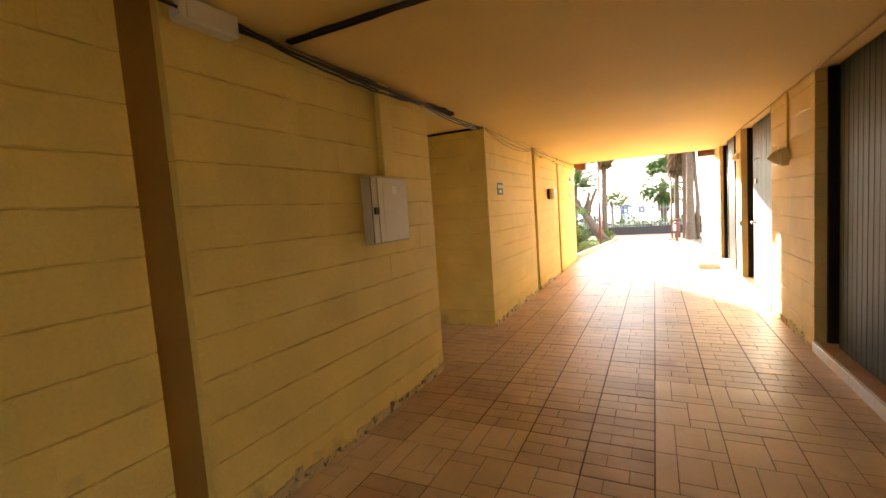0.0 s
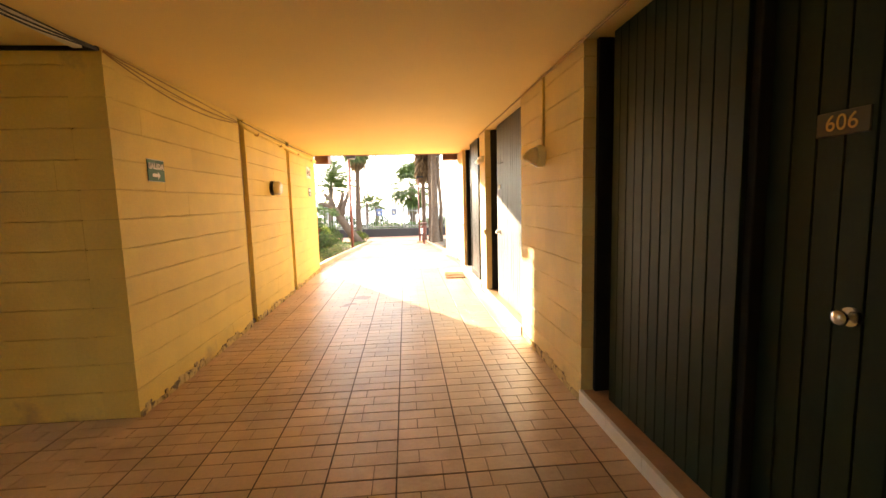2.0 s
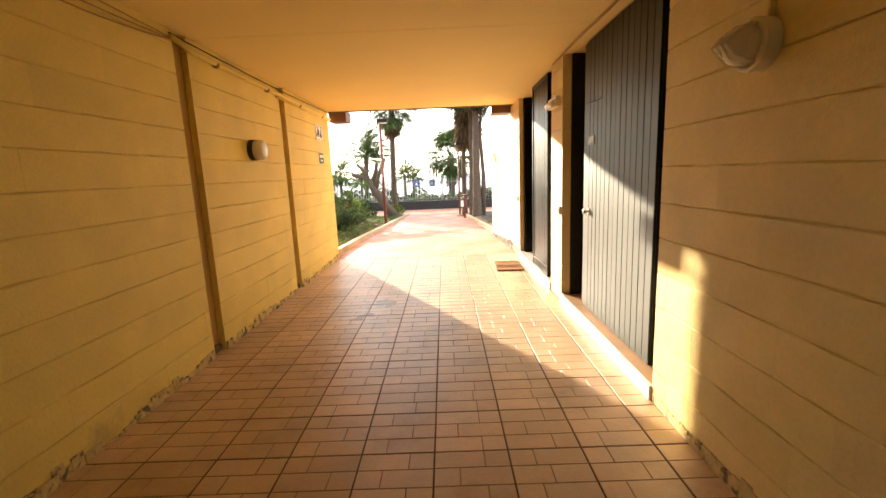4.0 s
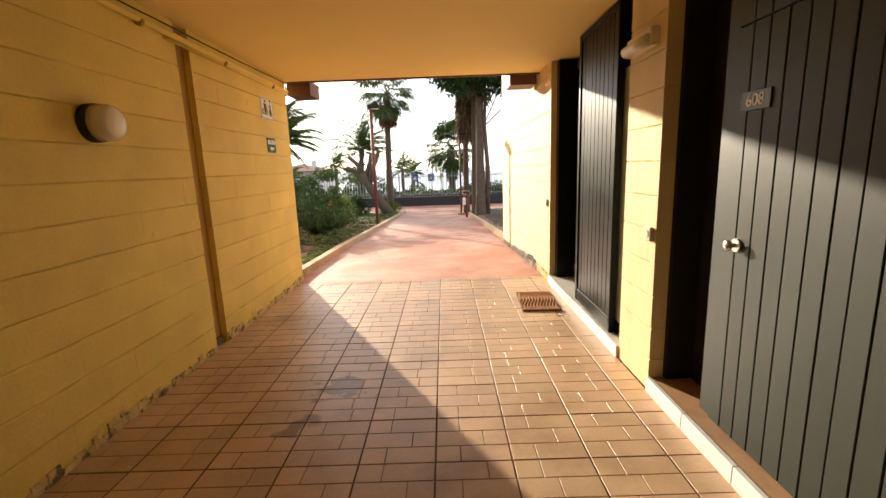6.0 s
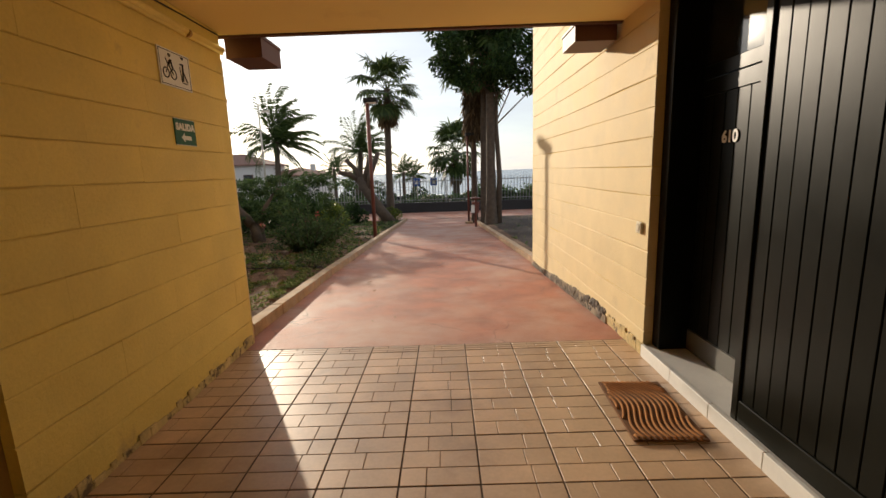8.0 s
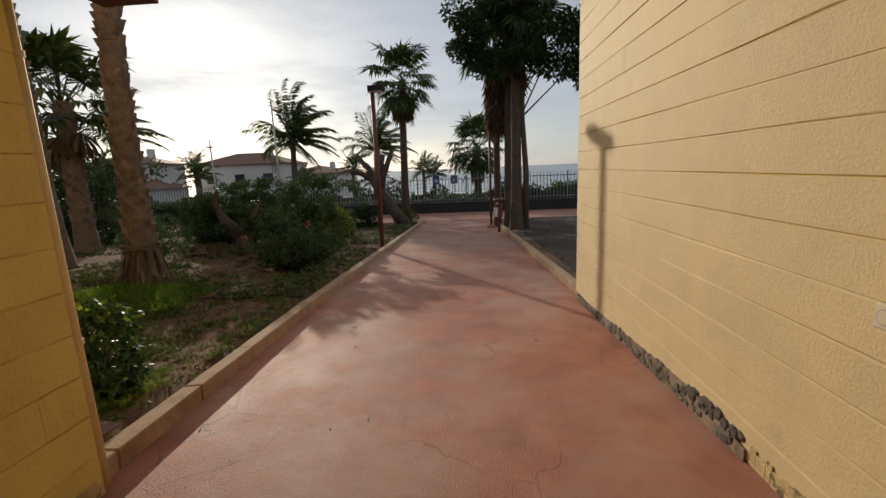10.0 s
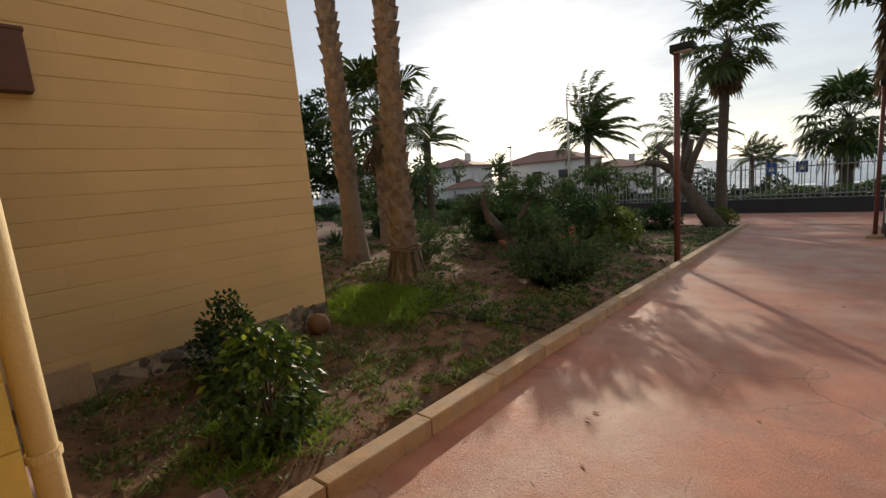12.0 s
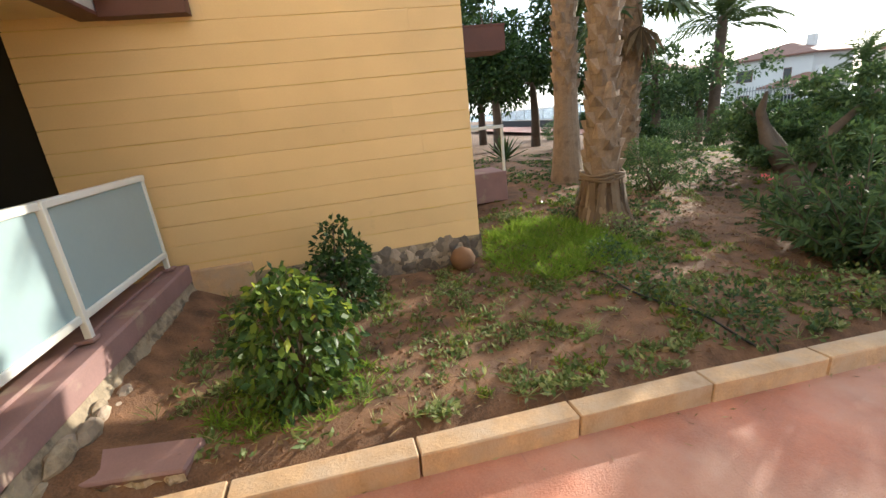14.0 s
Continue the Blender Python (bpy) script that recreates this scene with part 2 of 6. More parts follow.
STONE_PALE = material("pale_rubble_stone", (0.32, 0.25, 0.19), 0.9, vary=0.35, grain=40, coarse=6, bump=0.8, tint=0.25, bump_dist=0.02)
GREEN = material("dark_green_door_paint", (0.008, 0.021, 0.012), 0.48, spec=0.22, vary=0.25, grain=50, coarse=5, bump=0.12, tint=0.10)
GREY_GREEN = material("weathered_grey_green_paint", (0.022, 0.029, 0.022), 0.5, spec=0.4, vary=0.25, grain=50, coarse=4, bump=0.15, tint=0.12)
BLACKISH = material("black_brown_door_paint", (0.007, 0.0075, 0.005), 0.36, spec=0.13, vary=0.2, grain=40, coarse=4, bump=0.06, tint=0.08)
# near-black: dark paint, and also shade coloured into recesses and behind boards
DARK = material("near_black_paint_and_shade", (0.007, 0.0065, 0.0055), 0.7, vary=0.2)
BROWN = material("red_brown_beam_paint", (0.11, 0.042, 0.032), 0.55, vary=0.2, grain=50, coarse=4, bump=0.2)
WHITE = material("white_paint", (0.76, 0.74, 0.70), 0.5, vary=0.06, bump=0.08)
MARBLE = material("pale_marble_sill", (0.68, 0.67, 0.64), 0.35, vary=0.08, grain=30, coarse=5, bump=0.05)
STEEL = material("brushed_steel", (0.62, 0.60, 0.57), 0.28, metal=1.0, vary=0.08, bump=0.05)
GREYMETAL = material("grey_enamel_metal", (0.56, 0.50, 0.40), 0.4, vary=0.08, bump=0.05)
BLACK = material("black_cable", (0.02, 0.018, 0.016), 0.6, vary=0.2, bump=0.1)
CREAM = material("cream_plastic", (0.74, 0.68, 0.52), 0.4, vary=0.06, bump=0.04)


# ---- levels outdoors ----
def path_z(y):
    if y < 12.62:
        return 0.0
    if y < 32.2:
        return -0.0555 * (y - 12.62)
    return -1.087 - 0.012 * min(y - 32.2, 6)


def kerb_x(y):
    return -0.06 - 0.030 * (y - 12.7) if y < 16 else -0.159 - 0.008 * (y - 16)


def garden_z(x, y):
    rise = 0.052 * max(0.0, min(1.0, (y - 15.6) / 2.2)) * max(0.0, min(6.0, -0.5 - x)) if x < 0 else 0.0
    far = max(0.0, min(1.0, (31.5 - y) / 8.0))
    dip = 0.15 * max(0.0, min(1.0, (-0.35 - x) / 0.7)) * max(0.0, min(1.0, (16.4 - y) / 1.4)) if y > 12.9 else 0.0
    return path_z(max(y, 13.2)) + 0.05 + rise * far - dip


# ---- block walls ----
BLOCKS = {}


def block_mesh(mat, lx, ly, lz, along, kind):
    """A block with worn top and bottom edges; alike blocks share one mesh."""
    key = (mat.name, round(lx, 3), round(ly, 3), round(lz, 3), along, kind)
    if key not in BLOCKS:
        rnd = random.Random(kind * 7 + int(lx * 100) + int(ly * 90))
        th, ln = (lx, ly) if along == "y" else (ly, lx)
        c = 0.0046
        prof = [(-th / 2 + c, 0), (th / 2 - c, 0), (th / 2, c), (th / 2, lz - c), (th / 2 - c, lz), (-th / 2 + c, lz), (-th / 2, lz - c), (-th / 2, c)]
        g = Geo()
        stops = [-ln / 2] + [ln * (q / 6 - .5) + rnd.uniform(-.04, .04) * ln for q in range(1, 6)] + [ln / 2]
        vs = []
        for k, s in enumerate(stops):
            for t, z in prof:
                t, z = t + (rnd.uniform(-.0018, .0018) if 0 < k < 6 else 0), z + rnd.uniform(-.0044, .0034)
                vs.append((t, s, z) if along == "y" else (s, t, z))
        fs = [tuple(range(8)), tuple(range(48, 56))[::-1]]
        fs += [(i * 8 + k, (i + 1) * 8 + k, (i + 1) * 8 + (k + 1) % 8, i * 8 + (k + 1) % 8) for i in range(6) for k in range(8)]
        if along == "y":
            fs = [f[::-1] for f in fs]
        BLOCKS[key] = g.add(vs, fs).mesh("block", mat)
    return BLOCKS[key]


def block_wall(name, x0, x1, y0, y1, z0, z1, mat, label, along="y", course=0.205, length=0.415, origin=None, core=YEL_CORE, start=None):
    """A wall of courses of painted blocks over a core that shows in the joints."""
    wall = setting(name, Geo().box(x0 + .009, x1 - .009, y0 + .009, y1 - .009, z0, z1 - .002), core, label, "wall")
    u0, u1 = (y0, y1) if along == "y" else (x0, x1)
    first = int(math.floor((z0 - (z0 if start is None else start)) / course))
    base = z0 if start is None else start
    row = first
    while base + row * course < z1 - 0.01:
        b0, b1 = max(z0, base + row * course), min(z1, base + (row + 1) * course)
        row += 1
        if b1 - b0 < 0.03:
            continue
        u = u0 - (length / 2 if row % 2 else 0) - (0.13 * (row % 3))
        while u < u1 - 1e-4:
            a, b = max(u, u0), min(u + length, u1)
            u += length
            if u1 - b < 0.09 and b < u1:
                b, u = u1, u1
            if b - a < 0.05:
                continue
            gap = 0.0006
            lu, lz = b - a - (gap if (a > u0 and b < u1) else gap), b1 - b0 - 0.004
            tx, ty = (x1 - x0, lu) if along == "y" else (lu, y1 - y0)
            me = block_mesh(mat, tx, ty, lz, along, random.randrange(3))
            j = random.uniform(-.0009, .0009)
            c = (((x0 + x1) / 2 + j, (a + b) / 2, b0 + .002) if along == "y" else ((a + b) / 2, (y0 + y1) / 2 + j, b0 + .002))
            ob = new("block", me)
            ob.parent = wall
            ob.location = c
    return wall


CEIL_Z = 2.57
W_L, W_R = 0.0, 3.21
ENTRY = {"606": (3.65, 5.81), "608": (7.44, 9.56), "610": (10.03, 12.19)}

# ---- passage: floor bed, ceiling, walls ----
floor = setting("floor", Geo().box(-3.6, 4.1, -3.2, 12.52, -0.25, -0.0035), GROUT, "terracotta tiled passage floor with dark joints", "floor")
ceiling = Geo().box(-3.6, 4.1, -3.2, 8.6, CEIL_Z, CEIL_Z + 0.2)
ceiling.box(-3.6, 4.1, 8.606, 12.78, CEIL_Z, CEIL_Z + 0.2)
ceiling = setting("ceiling", ceiling, CEIL, "cream painted concrete ceiling of the passage", "ceiling")
setting("trim", Geo().box(-0.1, 3.21, 12.784, 12.83, CEIL_Z - 0.015, CEIL_Z + 0.35, 0.005), BROWN, "red-brown fascia board along the ceiling's edge", "trim")

block_wall("wall_left_1", -0.24, W_L, -3.0, 1.82, 0, CEIL_Z, YEL, "yellow painted block wall with peeling foot")
block_wall("wall_left_5", -0.24, W_L, 1.995, 4.45, 0, CEIL_Z, YEL, "yellow painted block wall with peeling foot")
for i, (a, b) in enumerate(((6.0, 8.35), (8.53, 10.43), (10.61, 12.70))):
    block_wall("wall_left_%d" % (i + 2), -0.24, W_L, a, b, 0, CEIL_Z, YEL, "yellow painted block wall of the passage", length=1.25)
for i, a in enumerate((8.35, 10.43, 1.817)):
    setting("channel_%d" % (i + 1), Geo().box(-0.2, -0.05, a, a + 0.18, 0.07, CEIL_Z), OCHRE, "ochre painted vertical channel sunk in the wall", "trim")
    setting("channel_foot_%d" % (i + 1), Geo().box(-0.2, -0.015, a + .004, a + 0.176, 0, 0.066, 0.02), STONE, "crumbled mortar at the channel's foot", "trim")
# added out of view: its width sets how much light enters from behind
setting("wall_back", Geo().box(-0.24, 2.55, -3.2, -3.004, 0, CEIL_Z - 0.004), YEL, "unseen yellow wall added to cut the light from behind", "wall")
# alley at the left
block_wall("wall_alley", -3.5, -0.24, 6.0, 6.24, 0, CEIL_Z, YEL, "yellow block wall of the side alley", along="x", length=1.25)
# added at the unseen end to hold back daylight from the alley
setting("wall_alley_end", Geo().box(-3.6, -3.505, 4.2, 5.35, 0, CEIL_Z - .003), YEL, "unseen yellow wall added to dim the side alley", "wall")
setting("wall_alley_near", Geo().box(-3.5, -0.24, 4.2, 4.45, 0, CEIL_Z), YEL, "yellow wall of the side alley", "wall")
# right side: piers between the entries
for i, (a, b) in enumerate(((-3.0, 3.65), (5.81, 7.44), (9.56, 10.03))):
    # piers two and three: one paint, with sunlight put in as paler colour
    block_wall("wall_right_%d" % (i + 1), W_R, W_R + 0.24, a, b, 0, CEIL_Z, (YEL, YEL_SUN, YEL_OUT)[i], "yellow painted block pier between the entries", length=.83)
block_wall("wall_right_4", W_R, W_R + 0.24, 12.19, 16.4, -0.12, 5.2, YEL_OUT, "pale yellow block wall lit by low sun", start=-0.015, length=9.0)
# near-black colour holds the shade at the back of the entries
setting("wall_right_back", Geo().box(3.95, 4.1, -0.9, 12.19, -0.2, 5.2), DARK, "wall behind the entries, near-black for their shade", "wall")
# upper storeys over the passage
setting("upper_wall", Geo().box(-3.2, 3.2, 12.5, 12.78, CEIL_Z + 0.21, 5.2), YEL_OUT, "pale yellow upper wall over the passage", "wall")
setting("roof", Geo().box(-9.0, 4.1, -0.9, 12.78, 5.2, 5.4), CEIL, "flat roof of the building", "roof")

# building wing at the garden
block_wall("wall_wing", -3.34, -3.10, 11.88, 15.71, 0.07, 5.2, WING, "block wall of the garden wing, tinted orange-beige as by path bounce", course=0.193, length=3.3, start=0.07)
setting("wing_end", Geo().box(-9.0, -3.35, 15.47, 15.70, -0.2, 5.2), WING, "end wall of the garden wing, tinted orange-beige as by path bounce", "wall")

# ---- ground outdoors ----
xs = [-400, -120, -60, -40, -25, -18, -12] + [-9 + 0.3 * i for i in range(31)] + [0.6, 1.6, 3.0, 3.4] + [4 + 0.8 * i for i in range(10)] + [14, 20, 30, 60, 120, 400]
ys = [-60, -20, 0, 12.0] + [12.7 + 0.3 * i for i in range(60)] + [31.5, 32.2, 34, 36, 37.3, 40, 44, 52, 64, 80, 95, 110]


def ground_z(x, y):
    if y > 37.2:
        return -1.45 - 0.06 * (y - 37.2)
    z = garden_z(x, y)
    if -0.45 < x < 3.4 or y < 12.65:
        z = path_z(y) - 0.13
    if x < -9:
        z = garden_z(-6.5, y) - (0.0 if x > -40 else 0.4)
    z += 0.035 * (noise.noise((x * 0.9, y * 0.9, 0)) + 0.5 * noise.noise((x * 3, y * 3, 3))) * (1 if -9 < x < -0.4 else 0.3)
    if y > 31.9:
        z = min(z, path_z(y) - 0.1)
    return z


ground = setting("ground", Geo().grid(xs, ys, ground_z), SOIL, "reddish garden soil with sparse weeds", "ground", smooth=True, fix=False)
pg = Geo().grid([-0.28, 0.3, 0.9, 1.6, 2.3, 2.9, 3.3, 3.6], [12.52 + 0.4 * i for i in range(50)], lambda x, y: path_z(y) + 0.004 * noise.noise((x, y, 0)))
setting("path", pg, RED, "worn red painted concrete footpath", "path", smooth=True, fix=False)
pr = Geo().grid([-60, -30, -15, -6, 0, 6, 15, 30], [32.1, 33, 34.5, 36, 37.1], lambda x, y: path_z(y) + 0.012)
setting("promenade", pr, RED, "red paved promenade along the fence", "path", fix=False)
DARKSOIL = material("dark_brown_soil", (0.05, 0.031, 0.021), 0.95, vary=0.5, grain=90, coarse=4, bump=1.0, stain=(0.10, 0.06, 0.036), stain_at=(0.52, 0.7), stain_scale=2.5, bump_dist=0.03)
bg = Geo().grid([3.33, 3.6, 4.2, 5, 6, 7.5, 9, 12], [16.45 + 0.55 * i for i in range(28)], lambda x, y: ground_z(x, y) + 0.03 + 0.03 * noise.noise((x * 2, y * 2, 4)))
setting("soil_bed", bg, DARKSOIL, "dark brown soil bed beside the path", "ground", smooth=True, fix=False)
setting("sea", Geo().box(-900, 900, 110, 3000, -9, -8.4), material("sea_water", (0.10, 0.16, 0.22), 0.25, vary=0.1, grain=0.5, coarse=0.05, bump=0.4), "calm grey-blue sea to the horizon", "sea")


def kerb_row(name, fx, y0, y1, width, label, step=0.78):
    n = int((y1 - y0) / step)
    for i in range(n):
        a, b = y0 + i * step, y0 + (i + 1) * step - 0.008
        g = Geo().box(0, width, 0, b - a, -0.2, 0.115, 0.007)
        g.v = [(x + random.uniform(-.005, .005), y, z + random.uniform(-.004, .004)) for x, y, z in g.v]
        ob = new(name, g.mesh("kerbstone", KERB))
        ang = math.atan2(fx(b) - fx(a), b - a)
        ob.matrix_basis = Matrix.Translation((fx(a), a, path_z(a))) @ Euler((math.atan2(path_z(b) - path_z(a), b - a), 0, -ang)).to_matrix().to_4x4()
        tagged(ob, label, "kerbstone", "kerb along the footpath")


kerb_row("kerbstone", lambda y: kerb_x(y) - 0.13, 12.72, 12.872, 0.13, "ochre painted concrete kerbstone beside soil", 0.151)
kerb_row("kerbstone", lambda y: kerb_x(y) - 0.13, 12.872, 31.6, 0.13, "ochre painted concrete kerbstone beside soil")
kerb_row("kerbstone", lambda y: 3.24 - 0.02 * (y - 16.4), 16.42, 31.6, 0.13, "worn concrete kerbstone beside dark soil")

# ---- tiles ----
def spill(mat, cx, cy, r):
    """A dark dried spill on the tiles."""
    nt = mat.node_tree
    bs = [n for n in nt.nodes if n.type == 'BSDF_PRINCIPLED'][0]
    src = bs.inputs["Base Color"].links[0].from_socket
    N, L = nt.nodes.new, nt.links.new
    ge, dist, nz, ad, mr, mx = N("ShaderNodeNewGeometry"), N("ShaderNodeVectorMath"), N("ShaderNodeTexNoise"), N("ShaderNodeMath"), N("ShaderNodeMapRange"), N("ShaderNodeMix")
    dist.operation, ad.operation, mx.data_type = 'DISTANCE', 'MULTIPLY_ADD', 'RGBA'
    dist.inputs[1].default_value = (cx, cy, 0)
    nz.inputs["Scale"].default_value, nz.inputs["Detail"].default_value = 7.0, 5
    L(ge.outputs["Position"], dist.inputs[0]), L(ge.outputs["Position"], nz.inputs["Vector"])
    L(nz.outputs["Fac"], ad.inputs[0])
    ad.inputs[1].default_value = 0.55
    L(dist.outputs["Value"], ad.inputs[2])
    mr.inputs["From Min"].default_value, mr.inputs["From Max"].default_value = r + 0.27, r + 0.22
    mr.inputs["To Max"].default_value = 0.75
    L(ad.outputs[0], mr.inputs["Value"])
    L(mr.outputs[0], mx.inputs[0]), L(src, mx.inputs[6])
    mx.inputs[7].default_value = (0.17, 0.088, 0.05, 1)
    L(mx.outputs[2], bs.inputs["Base Color"])


spill(TILE, 1.22, 9.72, 0.17)
spill(TILE, 1.08, 9.28, 0.10)


def cracks(mat, scale, width, color, amount):
    """Fine wandering cracks."""
    nt = mat.node_tree
    bs = [n for n in nt.nodes if n.type == 'BSDF_PRINCIPLED'][0]
    src = bs.inputs["Base Color"].links[0].from_socket
    N, L = nt.nodes.new, nt.links.new
    ge, nz, add, vo, mr, mx, pn, pr, mu = (N("ShaderNodeNewGeometry"), N("ShaderNodeTexNoise"), N("ShaderNodeMix"), N("ShaderNodeTexVoronoi"), N("ShaderNodeMapRange"), N("ShaderNodeMix"),
                                           N("ShaderNodeTexNoise"), N("ShaderNodeMapRange"), N("ShaderNodeMath"))
    add.data_type, mx.data_type, vo.feature, mu.operation = 'RGBA', 'RGBA', 'DISTANCE_TO_EDGE', 'MULTIPLY'
    add.blend_type = 'LINEAR_LIGHT'
    nz.inputs["Scale"].default_value, nz.inputs["Detail"].default_value = 2.5, 6
    L(ge.outputs["Position"], nz.inputs["Vector"]), L(ge.outputs["Position"], add.inputs[6]), L(nz.outputs["Color"], add.inputs[7])
    add.inputs[0].default_value = 0.22
    vo.inputs["Scale"].default_value = scale
    L(add.outputs[2], vo.inputs["Vector"])
    mr.inputs["From Min"].default_value, mr.inputs["From Max"].default_value = width, 0.0
    L(vo.outputs["Distance"], mr.inputs["Value"])
    pn.inputs["Scale"].default_value = 0.7
    L(ge.outputs["Position"], pn.inputs["Vector"])
    pr.inputs["From Min"].default_value, pr.inputs["From Max"].default_value, pr.inputs["To Max"].default_value = 0.48, 0.62, amount
    L(pn.outputs["Fac"], pr.inputs["Value"])
    L(mr.outputs[0], mu.inputs[0]), L(pr.outputs[0], mu.inputs[1])
    L(mu.outputs[0], mx.inputs[0]), L(src, mx.inputs[6])
    mx.inputs[7].default_value = (*color, 1)
    L(mx.outputs[2], bs.inputs["Base Color"])


cracks(RED, 0.9, 0.006, (0.09, 0.045, 0.035), 0.8)
PITCH = 0.385
X0T, Y0T = 1.865 - 5 * PITCH, 10.08 - 26 * PITCH


def tile_mesh(kind, w, h=PITCH, mat=None):
    """A pressed tile: raised bricks with shallow grooves, on one base."""
    g = Geo()
    g.box(0.0038, w - 0.0038, 0.0038, h - 0.0038, -0.02, -0.003)
    r = h / 3
    if kind < 4:
        for k in range(3):
            cut = (w / 3, w * 2 / 3)[(k + kind) % 2] if w > 0.3 else w
            if kind > 1 and k == 1 and w > 0.3:
                cut = w * (0.5 if kind == 2 else 0.62)
            y0, y1 = k * r + (0.0052 if k == 0 else 0.0028), (k + 1) * r - (0.0052 if k == 2 else 0.0028)
            for a, b in ((0, cut), (cut, w)):
                if b - a > 0.02:
                    g.box(a + (0.0052 if a == 0 else 0.0028), b - (0.0052 if b == w else 0.0028), y0, y1, -0.006, 0, 0.0008)
    else:
        cuts = {4: ((0, 0.55, 0, .72), (.55, 1, 0, .3), (.55, 1, .3, 1), (0, .55, .72, 1)), 5: ((0, .3, 0, 1), (.3, 1, 0, .28), (.3, .76, .28, 1), (.76, 1, .28, 1)),
                6: ((0, 1, 0, .32), (0, .4, .32, 1), (.4, 1, .32, .7), (.4, 1, .7, 1))}[kind]
        for a, b, c, d in cuts:
            g.box(a * w + .0026, b * w - .0026, c * h + .0026, d * h - .0026, -0.006, 0, 0.0008)
    return g


TILES = {}
GROOVE = material("tile_groove", (0.25, 0.16, 0.10), 0.85, vary=0.25, grain=60, bump=0.2)
stuff = Geo()
for row in range(-9, 33):
    for colm in range(-1, 9):
        x, y = X0T + colm * PITCH, Y0T + row * PITCH
        w = PITCH
        if colm == -1:
            x, w = 0.0, X0T if X0T > 0.02 else 0
            if w < 0.05:
                continue
        if x + w > W_R:
            w = round(W_R - x - 0.004, 3)
        if w < 0.05:
            continue
        h = min(PITCH, 12.515 - y)
        if h < 0.05:
            continue
        sandy = (y < 3.3 and random.random() < 0.85) or (x > 1.8 and x < 2.95 and y < 4.55)
        kind = random.choice((4, 5, 6)) if sandy else random.choice((0, 0, 1, 1, 2, 3))
        if y < 0.3:
            g = tile_mesh(kind, w, h)
            stuff.add([(a + x, b + y, c) for a, b, c in g.v], g.f)
            continue
        key = (kind, round(w, 3), round(h, 3), sandy)
        if key not in TILES:
            me = tile_mesh(kind, w, h).mesh("tile", TILE2 if sandy else TILE)
            me.materials.append(GROOVE)
            for f in me.polygons[:6]:
                f.material_index = 1
            TILES[key] = turned(new("tile_pattern", me))
        ob = new("tile", TILES[key].data)
        ob.parent = floor
        ob.location = (x, y, random.uniform(-.0008, .0008))
        ob.rotation_euler = (random.uniform(-.0015, .0015), random.uniform(-.0015, .0015), 0)
for key in TILES:
    bpy.data.objects.remove(TILES[key])
so = part("tiles", stuff, TILE2, floor, fix=False)
so["kind"] = "stuff"
alley = Geo()
for row in range(4):
    for colm in range(9):
        g = tile_mesh(0, PITCH)
        alley.add([(a - 3.47 + colm * PITCH, b + 4.47 + row * PITCH, c) for a, b, c in g.v], g.f)
ao = part("tiles", alley, TILE, floor, fix=False)
ao["kind"] = "stuff"


# ---- entries at the right ----
def boards(owner, name, x, y0, y1, z0, z1, mat, n, depth=0.022, split=None):
    """A face of upright boards with open grooves."""
    w = (y1 - y0) / n
    for i in range(n):
        a, b = y0 + i * w + 0.0028, y0 + (i + 1) * w - 0.0028
        spans = ((z0, z1),) if split is None or not split[0] <= i < split[1] else ((z0, split[2] - 0.004), (split[2] + 0.004, z1))
        for c, d in spans:
            part("board", Geo().box(x + random.uniform(-.001, .001), x + depth, a, b, c, d, 0.0025), mat, owner)


def glyphs(text, size, mat, owner, m, name="lettering", depth=0.0015, spread=1.0, bold=0.0):
    """Raised letters in the built-in font."""
    cu = bpy.data.curves.new("lettering", 'FONT')
    cu.body, cu.size, cu.extrude, cu.align_x, cu.align_y, cu.space_character = text, size, depth, 'CENTER', 'CENTER', spread
    cu.offset = bold
    tmp = new("lettering", cu)
    me = bpy.data.meshes.new_from_object(tmp.evaluated_get(bpy.context.evaluated_depsgraph_get()))
    bpy.data.objects.remove(tmp)
    me.materials.clear()
    me.materials.append(mat)
    return part(name, me, None, owner, "", m)


FACE_R = Matrix(((0, 0, -1, 0), (-1, 0, 0, 0), (0, 1, 0, 0), (0, 0, 0, 1)))    # letters on the right wall, read from the passage
FACE_L = Matrix(((0, 0, 1, 0), (1, 0, 0, 0), (0, 1, 0, 0), (0, 0, 0, 1)))


def place(m, x, y, z):
    return Matrix.Translation((x, y, z)) @ m


def knob(owner, x, y, z):
    k = part("knob", Geo().tube([(x, y, z), (x - .012, y, z)], 0.032, 20), STEEL, owner, "round steel door knob", smooth=False)
    g = Geo()
    g.tube([(x - .012, y, z), (x - .02, y, z), (x - .045, y, z), (x - .05, y, z), (x - .06, y, z), (x - .075, y, z), (x - .085, y, z), (x - .089, y, z)],
           [.012, .011, .011, .018, .026, .027, .02, .006], 18)
    g.v = [(x - (x - a) * .68, b, c) for a, b, c in g.v]
    part("knob_ball", g, STEEL, k, smooth=True)


GOLD = material("dull_brass", (0.42, 0.30, 0.12), 0.4, metal=0.8, vary=0.1, bump=0.05)
PLATE = material("black_number_plate", (0.03, 0.03, 0.026), 0.4, vary=0.1, bump=0.03)
DIRTY = material("dirty_tile_sill", (0.42, 0.25, 0.14), 0.5, vary=0.2, grain=60, coarse=4, bump=0.15, stain=(0.25, 0.15, 0.09), stain_at=(0.5, 0.75))
FROST = material("frosted_glass", (0.50, 0.58, 0.55), 0.22, vary=0.05, grain=20, coarse=2, bump=0.03)
